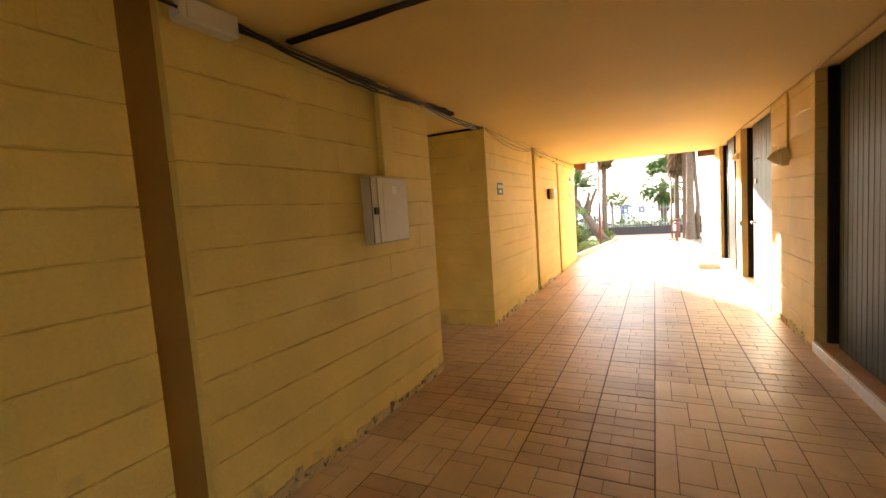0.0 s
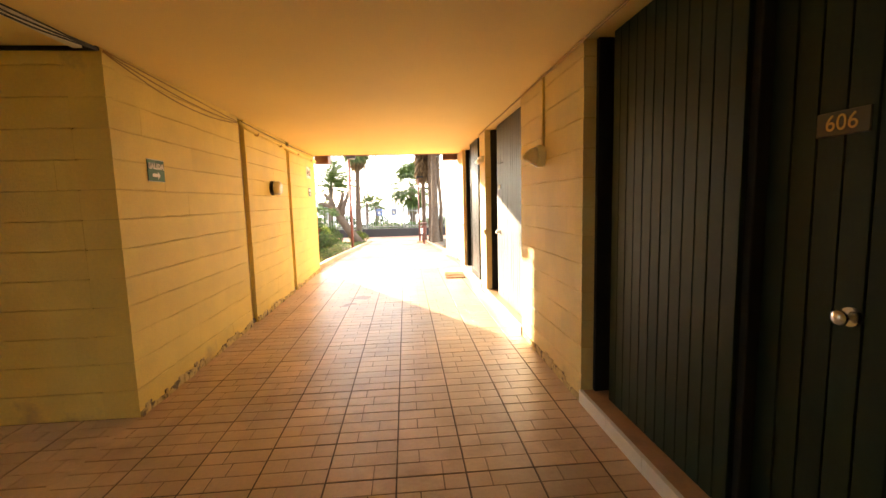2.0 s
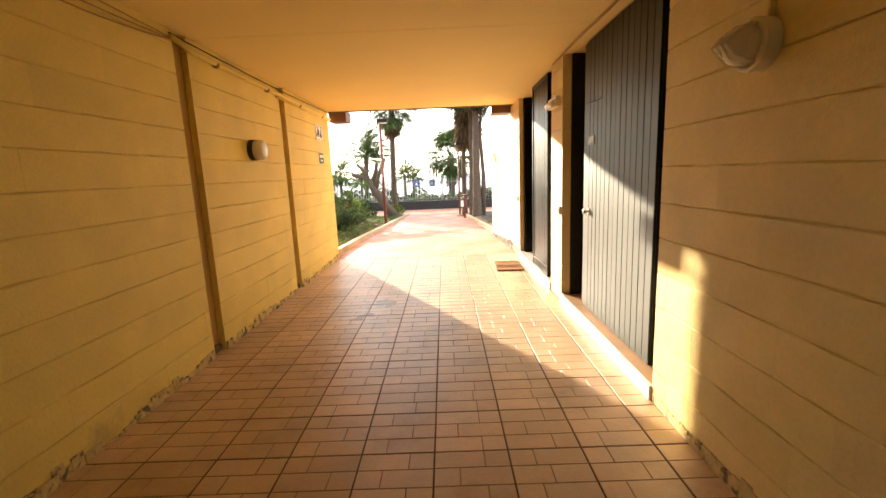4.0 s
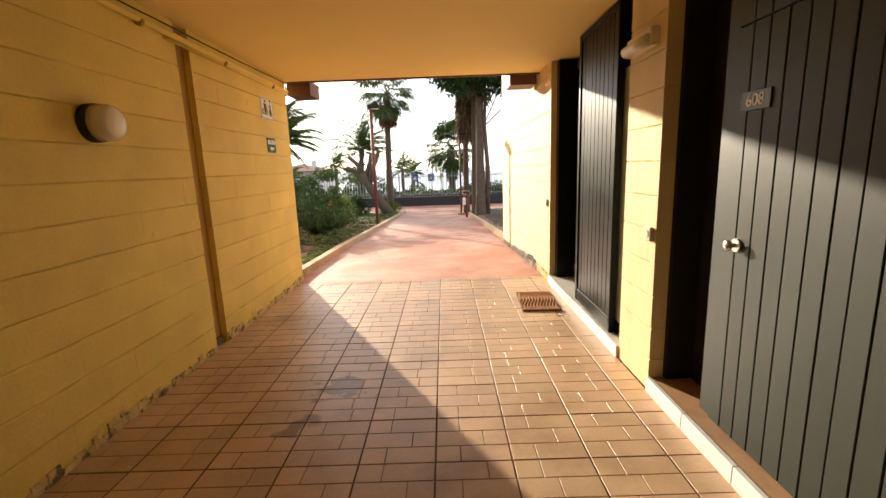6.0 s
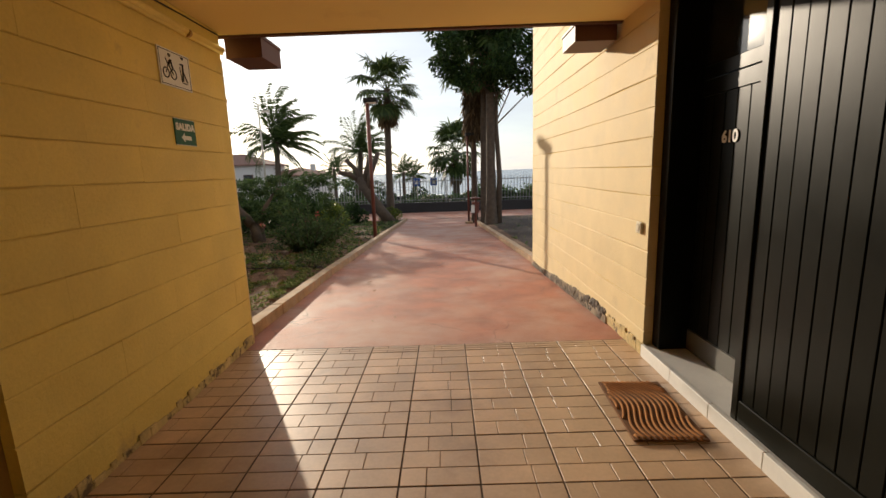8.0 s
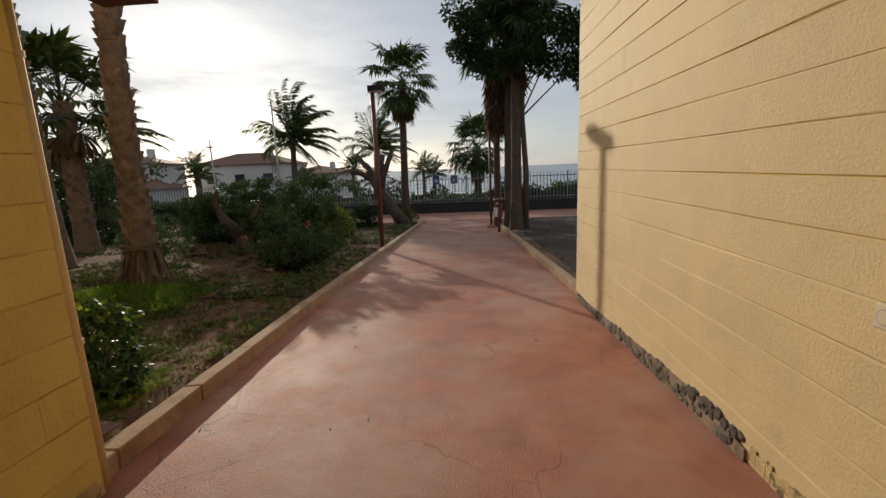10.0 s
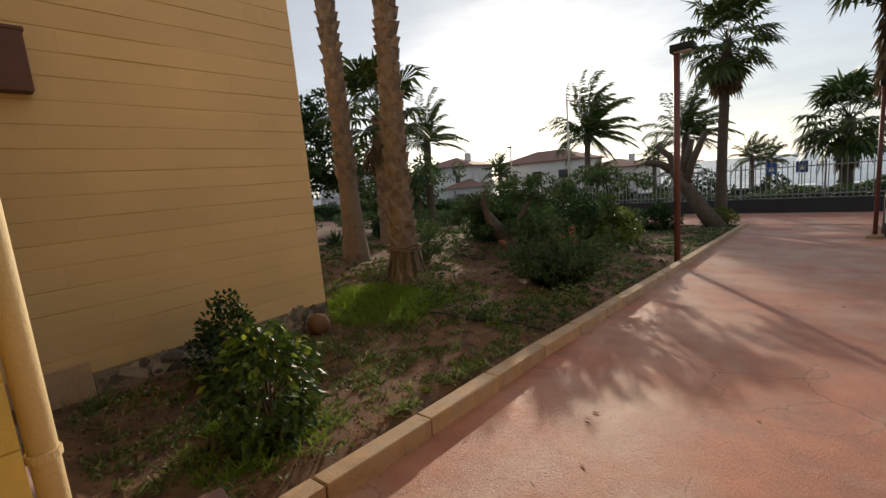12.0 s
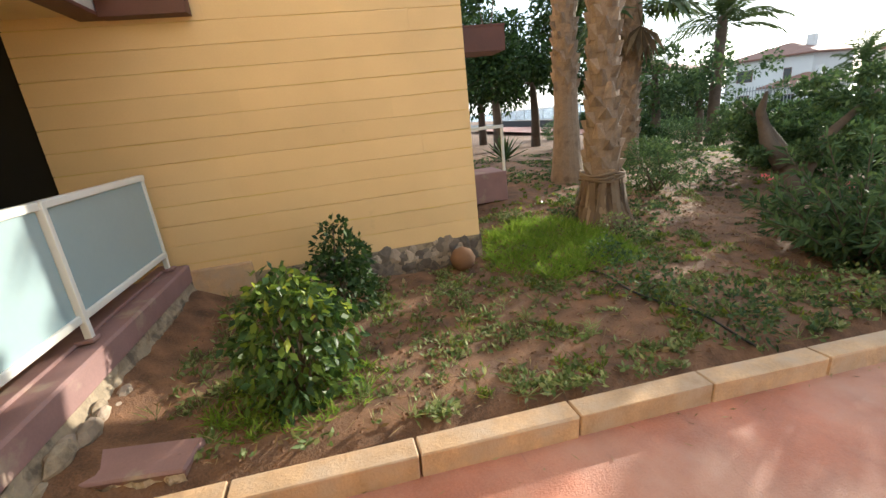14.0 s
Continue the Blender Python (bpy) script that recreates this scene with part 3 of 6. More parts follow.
DOORGLASS = material("dark_door_glass", (0.02, 0.022, 0.022), 0.06, vary=0.05, bump=0.0, coat=0.5)


def sill(name, y0, y1, top, edge, label):
    g = thing(name, (0, 0, 0), label, "doorstep")
    part("step", Geo().box(3.205, 3.94, y0 + .004, y1 - .004, -0.02, 0.088, 0.004), top, g)
    n = 5
    for i in range(n):
        a, b = y0 + .004 + (y1 - y0 - .008) * i / n, y0 + .004 + (y1 - y0 - .008) * (i + 1) / n
        part("edging", Geo().box(3.192, 3.222, a + .001, b - .001, -0.004, 0.093, 0.003), edge, g)


sill("doorstep", 3.65, 5.81, DIRTY, MARBLE, "terracotta doorstep with a pale stone edge")
sill("doorstep", 7.44, 9.56, DIRTY, MARBLE, "terracotta doorstep with a pale stone edge")
sill("doorstep", 10.03, 12.19, MARBLE, MARBLE, "pale grey tiled doorstep with a white edge")

# panels added inside the returns, their black colour darkening the recess
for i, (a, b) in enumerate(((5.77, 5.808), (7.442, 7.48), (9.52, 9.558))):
    setting("jamb_%d" % (i + 1), Geo().box(3.30, 3.948, a, b, 0.09, 2.566), DARK, "near-black jamb panel added for the shade deep in the entry", "trim")

# entry 606
d = tagged(new("door_1"), "dark green boarded door with steel knob, closed", "door", "", "structure")
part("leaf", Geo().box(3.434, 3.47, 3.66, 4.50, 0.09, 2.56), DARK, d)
boards(d, "leaf", 3.412, 3.662, 4.47, 0.1, 2.55, GREEN, 8)
part("frame", Geo().box(3.36, 3.47, 4.472, 4.52, 0.09, 2.56, 0.004), DARK, d)
knob(d, 3.412, 4.10, 1.09)
p = part("number_plate", Geo().box(3.404, 3.4115, 4.085, 4.265, 1.685, 1.765, 0.002), PLATE, d, "black plate with brass numerals 606")
glyphs("606", 0.075, GOLD, p, place(FACE_R, 3.4035, 4.175, 1.725), "numerals")
s = thing("slatted_panel", (0, 0, 0), "dark green slatted screen panel beside the door", "screen")
part("backing", Geo().box(3.354, 3.385, 4.51, 5.62, 0.09, 2.56), DARK, s)
boards(s, "panel", 3.332, 4.505, 5.625, 0.095, 2.55, GREEN, 12)
# the board's near-black colour is the darkness of the gap
s = thing("side_panel", (0, 0, 0), "side panel deep in the recess, near-black for its shade", "panel")
part("board", Geo().box(3.55, 3.58, 5.5, 5.766, 0.09, 2.56, 0.003), DARK, s)
part("latch", Geo().box(3.52, 3.55, 5.70, 5.76, 1.93, 1.97, 0.004), GREYMETAL, s)

# entry 608
d = tagged(new("door_2"), "weathered grey-green boarded door and panel, closed", "door", "", "structure")
part("leaf", Geo().box(3.332, 3.36, 7.72, 9.10, 0.09, 2.56), DARK, d)
boards(d, "leaf", 3.31, 7.72, 9.10, 0.095, 2.55, GREY_GREEN, 14, split=(10, 14, 2.01))
knob(d, 3.31, 8.985, 1.04)
p = part("number_plate", Geo().box(3.301, 3.309, 8.855, 9.035, 1.64, 1.72, 0.002), PLATE, d, "black plate with pale numerals 608")
glyphs("608", 0.075, CREAM, p, place(FACE_R, 3.3005, 8.945, 1.68), "numerals")
part("stile", Geo().box(3.32, 3.36, 9.103, 9.19, 0.095, 2.55, 0.003), GREY_GREEN, d)
# black panels put the recess's shade beside the leaf
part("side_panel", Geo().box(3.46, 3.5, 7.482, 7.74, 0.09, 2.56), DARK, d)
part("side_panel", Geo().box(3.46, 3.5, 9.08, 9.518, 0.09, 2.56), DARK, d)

KICK = material("dull_grey_kick_plate", (0.13, 0.125, 0.11), 0.5, vary=0.1, bump=0.05)
# entry 610
d = tagged(new("door_3"), "black-brown boarded door with a glass light, closed", "door", "", "structure")
part("leaf", Geo().box(3.502, 3.54, 11.22, 12.15, 0.09, 1.9), DARK, d)
boards(d, "leaf", 3.48, 11.28, 12.07, 0.25, 1.86, BLACKISH, 7)
part("rail", Geo().box(3.474, 3.52, 11.27, 12.08, 0.09, 0.246, 0.003), KICK, d, "grey kick plate")
part("rail", Geo().box(3.474, 3.52, 11.27, 12.08, 1.862, 1.96, 0.003), BLACKISH, d)
part("rail", Geo().box(3.474, 3.52, 11.27, 12.08, 1.966, 2.05, 0.003), BLACKISH, d)
part("pane", Geo().box(3.49, 3.50, 11.28, 12.07, 2.05, 2.46), DOORGLASS, d, "dark glass light over the door")
part("frame", Geo().box(3.275, 3.54, 12.08, 12.184, 0.09, 2.56, 0.004), BLACKISH, d)
part("frame", Geo().box(3.462, 3.54, 11.2, 11.27, 0.09, 2.56, 0.004), BLACKISH, d)
part("rail", Geo().box(3.462, 3.54, 11.27, 12.08, 2.46, 2.56, 0.004), BLACKISH, d)
glyphs("610", 0.10, WHITE, d, place(FACE_R, 3.472, 11.765, 1.585), "numerals", bold=.003)
s = thing("sliding_panel", (0, 0, 0), "glossy black-brown sliding slatted panel", "screen")
part("backing", Geo().box(3.258, 3.28, 10.30, 11.17, 0.1, 2.55), DARK, s)
boards(s, "panel", 3.238, 10.31, 11.14, 0.22, 2.5, BLACKISH, 9)
part("frame", Geo().box(3.225, 3.28, 11.142, 11.19, 0.095, 2.555, 0.004), BLACKISH, s)
part("frame", Geo().box(3.225, 3.28, 10.285, 10.308, 0.095, 2.555, 0.004), BLACKISH, s)
part("rail", Geo().box(3.227, 3.28, 10.31, 11.14, 0.095, 0.218, 0.004), BLACKISH, s)
part("rail", Geo().box(3.227, 3.28, 10.31, 11.14, 2.502, 2.555, 0.004), BLACKISH, s)
w = tagged(new("window_1"), "frosted glass side light beside the sliding panel", "window", "", "structure")
part("pane", Geo().box(3.292, 3.30, 10.04, 11.0, 0.19, 2.1), FROST, w)
part("frame", Geo().box(3.284, 3.33, 10.035, 11.0, 2.1, 2.16, 0.003), BLACKISH, w)
part("frame", Geo().box(3.284, 3.33, 10.035, 11.0, 0.09, 0.19, 0.003), BLACKISH, w)
part("pane", Geo().box(3.292, 3.30, 10.04, 11.0, 2.16, 2.56), DOORGLASS, w)

# ---- fittings in the passage ----
FROSTLAMP = material("opal_glass", (0.78, 0.74, 0.64), 0.25, vary=0.04, bump=0.02)
b = thing("bulkhead_lamp", Matrix.Translation((3.21, 6.70, 1.88)) @ Matrix.Diagonal((1.6, 1, 1, 1)), "round caged bulkhead lamp on the yellow pier, unlit", "wall lamp")
part("base", Geo().tube([(0, 0, 0), (-.035, 0, 0), (-.04, 0, 0)], [.098, .098, .09], 28), CREAM, b)
g = Geo()
g.tube([(-.04, 0, 0), (-.07, 0, 0), (-.09, 0, 0), (-.1, 0, 0)], [.075, .07, .048, .01], 24)
part("glass", g, FROSTLAMP, b, smooth=True)
for k in (-0.045, -0.015, 0.015, 0.045):
    h = math.sqrt(.082 ** 2 - k ** 2)
    part("cage_bar", Geo().tube([(-.04, k, -h), (-.085, k, -h * .6), (-.108, k, 0), (-.085, k, h * .6), (-.04, k, h)], .004, 6), CREAM, b, smooth=True)
c = thing("conduit", (3.2, 6.66, 1.96), "thin yellow painted conduit down to the lamp", "conduit")
part("tube", Geo().tube([(0, 0, 0.0), (0, 0, .61)], .011, 10), YEL, c, smooth=True)
b = thing("drum_lamp", (0.0, 9.50, 1.755), "round wall lamp with black base and opal drum, unlit", "wall lamp")
part("base", Geo().tube([(0, 0, 0), (.05, 0, 0)], [.105, .105], 28), BLACK, b, smooth=False)
part("drum", Geo().tube([(.05, 0, 0), (.11, 0, 0), (.135, 0, 0), (.145, 0, 0)], [.1, .1, .09, .07], 28), FROSTLAMP, b, smooth=True)
b = thing("batten_lamp", (3.21, 9.81, 2.13), "cream batten lamp on the yellow pier, unlit", "wall lamp")
part("base", Geo().box(-.05, 0, -.17, .17, -.045, .06, .006), CREAM, b)
part("diffuser", Geo().tube([(-.06, -.15, -.01), (-.06, .15, -.01)], .035, 16), FROSTLAMP, b, smooth=True)
for y, z in ((3.58, 1.07), (9.63, 1.0), (12.31, 0.97)):
    b = thing("doorbell", (3.21, y, z), "cream square doorbell with a round button", "doorbell", "doorbells of the entries")
    part("plate", Geo().box(-.024, 0, -.044, .044, -.044, .044, .007), CREAM, b)
    part("ring", Geo().tube([(-.023, 0, 0), (-.027, 0, 0)], [.03, .028], 20), GREYMETAL, b)
    part("button", Geo().tube([(-.026, 0, 0), (-.029, 0, 0)], [.023, .021], 16), CREAM, b)
CABINET = material("pale_cabinet_enamel", (0.62, 0.56, 0.43), 0.38, vary=0.08, bump=0.05)
b = thing("meter_cabinet", (0, 3.59, 1.58), "grey metal meter cabinet with a keyhole latch", "meter cabinet")
part("body", Geo().box(0, .075, -.25, .25, -.25, .25, .004), CABINET, b)
# brown plate under the door, its rim left as a dark line
part("gasket", Geo().box(.0755, .0775, -.243, .243, -.243, .243), BROWN, b, "thin dark plate that shows as a line round the door")
part("door", Geo().box(.078, .090, -.170, .240, -.240, .240, .006), CABINET, b, "pale enamelled door")
part("door_panel", Geo().box(.0902, .0925, -.11, .19, -.21, .21, .002), CABINET, b)
part("label_plate", Geo().box(.0927, .0935, .02, .08, .12, .18, .0003), WHITE, b, "small white square sticker")
part("latch", Geo().box(.088, .105, -.235, -.185, -.03, .02, .004), BLACK, b)
part("side_strip", Geo().box(.078, .084, -.240, -.173, -.240, .240, .002), CABINET, b)
b = thing("cable_trunking", (0, 3.67, 2.2), "yellow painted cable trunking above the cabinet", "trunking")
part("duct", Geo().box(0, .05, -.075, .075, -.36, .35, .006), YEL, b)
b = thing("emergency_light", (0, 2.19, 2.50), "small white emergency light under the ceiling", "emergency light")
part("body", Geo().box(0, .09, -.15, .15, -.05, .06, .01), WHITE, b)
part("lens", Geo().box(.09, .10, -.13, .13, -.045, .045, .004), FROSTLAMP, b)


def sagging(a, b, sag, n=14, wob=0.006):
    a, b = Vector(a), Vector(b)
    return [a.lerp(b, i / n) + Vector((random.uniform(-wob, wob), random.uniform(-wob, wob), -sag * 4 * (i / n) * (1 - i / n) + random.uniform(-wob, wob) * .5)) for i in range(n + 1)]


def cable(name, pts, r, mat, label):
    c = thing(name, pts[0], label, "cable")
    part("strand", Geo().tube([p - Vector(pts[0]) for p in pts], r, 6), mat, c, smooth=True)


for k in range(4):
    cable("cable", sagging((.03 + .012 * k, -1.0, 2.545 - .014 * k), (.03 + .012 * k, 4.42, 2.54 - .012 * k), .01, 22), .010 - .001 * k, BLACK if k != 1 else OCHRE, "black cable bundled along the ceiling corner")
for k in range(3):
    cable("cable", sagging((.035 + .02 * k, 2.3, 2.53), (.03 + .015 * k, 4.43, 2.50 + .012 * k), .035 * k, 16, .012), .007, BLACK if k else OCHRE, "loose cable sagging from the bundle")
for k in range(2):
    cable("cable", sagging((.06, 2.68 + .03 * k, 2.55), (3.15, 2.62 + .03 * k, 2.555), .006, 22), .011, BLACK, "black cable crossing under the ceiling")
for k in range(3):
    cable("cable", sagging((.02, 4.42, 2.54 - .012 * k), (-.01, 5.98, 2.555 - .004 * k), .02 + .015 * k, 12), .005, BLACK, "loose black cable across the alley mouth")
    cable("cable", sagging((.012, 6.0, 2.55 - .006 * k), (.012, 8.3, 2.50 - .006 * k), .05 * k, 14, .003), .0045, OCHRE, "thin sagging cable on the yellow wall")
cable("cable", sagging((.012, 8.3, 2.53), (.012, 12.68, 2.54), .02, 18, .003), .005, BLACK, "thin dark cable along the ceiling corner")
cable("cable", sagging((3.19, -1.0, 2.55), (3.19, 9.9, 2.55), .0, 40, .006), .008, OCHRE, "painted cable along the ceiling corner")
c = thing("wall_conduit", (0.03, 8.3, 2.46), "yellow painted conduit along the top of the wall", "conduit")
part("tube", Geo().tube([(0, 0, .04), (0, .3, .0), (0, 2.0, -.01), (0, 4.38, -.03)], .022, 12), YEL, c, smooth=True)
part("tube", Geo().tube([(-.01, 2.0, -.045), (-.01, 4.39, -.05)], .014, 10), YEL, c, smooth=True)
for y in (.6, 1.7, 2.8, 3.9):
    part("clip", Geo().tube([(0, y, -.01 - .007 * y), (0, y + .025, -.01 - .007 * y)], .028, 12), OCHRE, c)
s = thing("ceiling_patch", (-.02, 4.9, 2.565), "dark rusted hollow where the ceiling plaster broke", "patch")
part("hole", Geo().prism([(-.05, -.42), (.03, -.44), (.05, -.3), (.035, -.22), (.075, -.12), (.05, -.02), (.06, .1), (.02, .22), (-.05, .2), (-.06, 0)], -.004, .004), DARK, s)
setting("alley_beam", Geo().box(-3.5, -0.006, 5.965, 5.998, 2.545, 2.568, 0.003), DARK, "dark strip along the alley ceiling", "trim")
setting("alley_strip", Geo().box(-0.12, -0.06, 4.46, 5.92, 2.535, 2.568, 0.004), WHITE, "pale trunking across the alley mouth", "trim")

# ---- signs ----
SIGN_GREEN = material("green_sign_face", (0.012, 0.10, 0.038), 0.5, spec=0.3, vary=0.08, bump=0.02)
SIGN_WHITE = material("white_sign_face", (0.80, 0.78, 0.72), 0.4, vary=0.04, bump=0.02)
SIGN_INK = material("black_sign_ink", (0.02, 0.02, 0.02), 0.5, vary=0.05, bump=0.0)
ARROW = [(-.045, 0), (-.015, .02), (-.015, .009), (.05, .009), (.05, -.009), (-.015, -.009), (-.015, -.02)]


def exit_sign(y, z, w, h, flip=1):
    s = thing("exit_sign", (0.0, y, z), "green exit sign with white lettering and arrow", "sign")
    part("plate", Geo().box(.002, .008, -w / 2, w / 2, -h / 2, h / 2, .001), SIGN_GREEN, s)
    glyphs("SALIDA", h * 0.36, SIGN_WHITE, s, place(FACE_L, .0095, 0, h * .19), "lettering", bold=.0035, spread=1.08)
    for a, b, c, e in ((-w / 2, w / 2, h / 2, h / 2 + .004), (-w / 2, w / 2, -h / 2 - .004, -h / 2)):
        part("edge", Geo().box(.002, .0085, a, b, c, e), SIGN_WHITE, s)
    part("arrow", Geo().prism([(a * flip * w / .2, b * h / .11 - h * .22) for a, b in ARROW], .008, .0092, "x"), SIGN_WHITE, s)


exit_sign(12.07, 1.755, .235, .165)
exit_sign(6.50, 1.80, .23, .165, -1)
s = thing("rules_sign", (0.0, 12.05, 2.15), "white sign with a bicycle and a scooter pictogram", "sign")
part("plate", Geo().box(.002, .008, -.17, .17, -.115, .115, .001), SIGN_WHITE, s)
for a, b, c, e in ((-.16, .16, .102, .106), (-.16, .16, -.106, -.102)):
    part("border", Geo().box(.008, .0092, a, b, c, e), SIGN_INK, s)
for a, b in ((-.16, -.156), (.156, .16)):
    part("border", Geo().box(.008, .0092, a, b, -.102, .102), SIGN_INK, s)
for y0 in (-.105, -.03):
    g = Geo()
    g.tube([(.0088, y0 + .03 * math.cos(a), -.035 + .03 * math.sin(a)) for a in [k * math.pi / 10 for k in range(21)]], .004, 5)
    part("wheel", g, SIGN_INK, s)
for p0, p1, r in (((-.105, -.035), (-.075, .02), .005), ((-.075, .02), (-.03, -.035), .006), ((-.075, .02), (-.1, .055), .005), ((-.075, .02), (-.048, .048), .013), ((-.062, .075), (-.058, .079), .016), ((-.03, .0), (-.048, .048), .009), ((.078, .085), (.082, .089), .015), ((.085, .05), (.055, .045), .007), ((.07, -.06), (.085, .05), .009), ((.085, .0), (.12, -.06), .006), ((.06, -.07), (.12, -.07), .004), ((.06, -.07), (.05, .03), .004)):
    part("stroke", Geo().tube([(.0085, *p0), (.0085, *p1)], r * .8, 5), SIGN_INK, s)
s = thing("alley_sign", (-1.36, 5.992, 2.23), "small dark green sign on the alley wall", "sign")
part("plate", Geo().box(-.06, .06, -.012, 0, -.06, .06, .002), SIGN_GREEN, s)

# ---- door mat ----
COIR = material("orange_coir", (0.36, 0.15, 0.045), 0.95, vary=0.35, grain=220, coarse=12, bump=0.9)
COIR2 = material("dark_coir", (0.17, 0.075, 0.03), 0.95, vary=0.35, grain=220, coarse=12, bump=0.9)
m = thing("door_mat", pose(2.905, 11.44, 0.001, 0, 0, -3), "orange-brown coir door mat with wavy ridges", "door mat")
part("base", Geo().box(-.195, .195, -.32, .32, 0, .013, .003), COIR2, m)
for k in range(-16, 17):
    runs = [[]]
    for i in range(37):
        v = -.312 + .624 * i / 36
        u = k * .032 - .36 * v + .085 * math.sin(v * 8.0 + .6)
        if -.183 < u < .183:
            runs[-1].append((u, v, .0125))
        elif runs[-1]:
            runs.append([])
    for pts in runs:
        if len(pts) > 2:
            part("ridge", Geo().tube(pts, .0088, 6), COIR, m, smooth=True)

# ---- crumbled foot of the walls ----
PLASTER = material("crumbling_plaster", (0.62, 0.48, 0.24), 0.95, vary=0.35, grain=60, coarse=8, bump=1.0, bump_dist=0.012, stain=(0.17, 0.125, 0.085), stain_at=(0.52, 0.6), stain_scale=11)


def crumbs(name, x, side, y0, y1, label):
    g = Geo()
    y = y0
    while y < y1 - .02:
        step = random.uniform(.03, .09)
        h = max(.012, .06 + .07 * noise.noise((0, y * 2.3, x)) + random.uniform(-.024, .024))
        t = max(.003, .013 + .012 * noise.noise((2, y * 5, x)))
        g.box(min(x, x + side * t), max(x, x + side * t), y, min(y1, y + step + .004), -.003, h, .004)
        y += step
    setting(name, g, PLASTER, label, "trim")


crumbs("foot_left_1", 0.0, 1, 0.0, 4.44, "crumbling plaster at the wall's foot")
crumbs("foot_left_2", 0.0, 1, 6.0, 8.34, "crumbling plaster at the wall's foot")
crumbs("foot_left_3", 0.0, 1, 8.54, 10.42, "crumbling plaster at the wall's foot")
crumbs("foot_left_4", 0.0, 1, 10.62, 12.69, "crumbling plaster at the wall's foot")
crumbs("foot_right_1", W_R, -1, 12.2, 12.9, "crumbling plaster at the wall's foot")
crumbs("foot_right_2", W_R, -1, 5.82, 7.42, "crumbling plaster at the wall's foot")


# ---- eaves, terrace and wing ----
def stub_beam(x0, x1, y0, y1, z0, z1, label):
    b = thing("eave_beam", ((x0 + x1) / 2, y0, z0), label, "beam", "projecting beam ends")
    w, l, h = (x1 - x0) / 2, y1 - y0, z1 - z0
    g = Geo().prism([(0, 0), (l, 0), (l, h), (0, h)], -w, w, "x")
    part("beam", g, BROWN, b)
    part("cap", Geo().box(-w - .008, w + .008, -.002, l + .012, h, h + .03, .004), BROWN, b)


stub_beam(-0.02, 0.28, 12.84, 13.26, 2.41, 2.56, "red-brown beam end under the balcony")
stub_beam(2.84, 3.18, 12.84, 13.22, 2.44, 2.56, "red-brown beam end under the balcony")
stub_beam(-3.09, -2.94, 12.66, 13.31, 2.42, 2.86, "dark brown beam end against the yellow wall")
stub_beam(-5.8, -5.2, 15.71, 17.0, 2.22, 2.55, "red-brown balcony beam at the wing's end")

TERRACE = material("plum_painted_concrete", (0.26, 0.15, 0.14), 0.75, vary=0.2, grain=70, coarse=4, bump=0.4, stain=(0.33, 0.25, 0.19), stain_at=(0.56, 0.68), stain_scale=3.5)
ROUGH = material("rough_mortar", (0.34, 0.27, 0.19), 0.95, vary=0.35, grain=40, coarse=6, bump=0.9, stain=(0.12, 0.095, 0.07), stain_at=(0.45, 0.6), stain_scale=6, bump_dist=0.02)
BROKEN = material("pale_broken_concrete", (0.50, 0.43, 0.34), 0.95, vary=0.3, grain=45, coarse=8, bump=1.0, stain=(0.16, 0.125, 0.09), stain_at=(0.5, 0.6), stain_scale=9, bump_dist=0.02)
PALE_BLUE = material("pale_soffit_paint", (0.62, 0.62, 0.60), 0.7, vary=0.06, bump=0.1)
setting("lintel", Geo().box(-3.095, -0.25, 12.47, 12.65, 2.46, 5.2), PALE_BLUE, "pale painted lintel over the terrace", "wall")
setting("lintel_edge", Geo().box(-3.095, -0.25, 12.46, 12.662, 2.425, 2.458, 0.004), BROWN, "dark brown edge under the lintel", "trim")
setting("terrace_ceiling", Geo().box(-8.9, -0.26, 6.3, 12.455, 2.47, 2.56), YEL_OUT, "yellow terrace ceiling", "ceiling")
setting("terrace_floor", Geo().box(-8.9, -0.26, 6.3, 12.44, -0.2, 0.16), TERRACE, "plum painted terrace floor", "floor")
# shutter and back wall: shade under the terrace ceiling put into near-black colour
setting("terrace_shutter", Geo().box(-3.30, -3.16, 10.9, 11.875, 0.16, 2.40), DARK, "closed shutter on the terrace, near-black for the shade", "shutter")
setting("terrace_head", Geo().box(-3.34, -3.1, 10.9, 11.875, 2.405, 2.468), YEL_OUT, "yellow wall above the shutter", "wall")
setting("terrace_back", Geo().box(-8.9, -0.26, 10.7, 10.88, 0.16, 2.46), DARK, "terrace back wall with the shade in its near-black colour", "wall")
led = thing("terrace_ledge", (-1.75, 12.65, 0.07), "plum painted concrete ledge with crumbling mortar", "ledge")
part("ledge", Geo().box(-1.34, 1.45, -.19, .085, .02, .20, .016), TERRACE, led)
part("upstand", Geo().box(-1.34, 1.45, -.19, -.08, .20, .225, .008), TERRACE, led)
g = Geo()
us, vv = [-1.34 + .06 * k for k in range(47)], [0, .2, .4, .6, .8, 1.0]
g.v = [(x, .075 + .10 * v + .035 * noise.noise((x * 4, v * 3, 1)) + .02 * noise.noise((x * 13, v * 9, 2)), .03 - .36 * v) for v in vv for x in us]
g.f = [(b * 47 + a, b * 47 + a + 1, b * 47 + 48 + a, b * 47 + 47 + a) for b in range(5) for a in range(46)]
part("mortar", g, ROUGH, led, "crumbling mortar face", fix=False)
part("core", Geo().box(-1.34, 1.45, -.19, .05, -.4, .018), ROUGH, led)
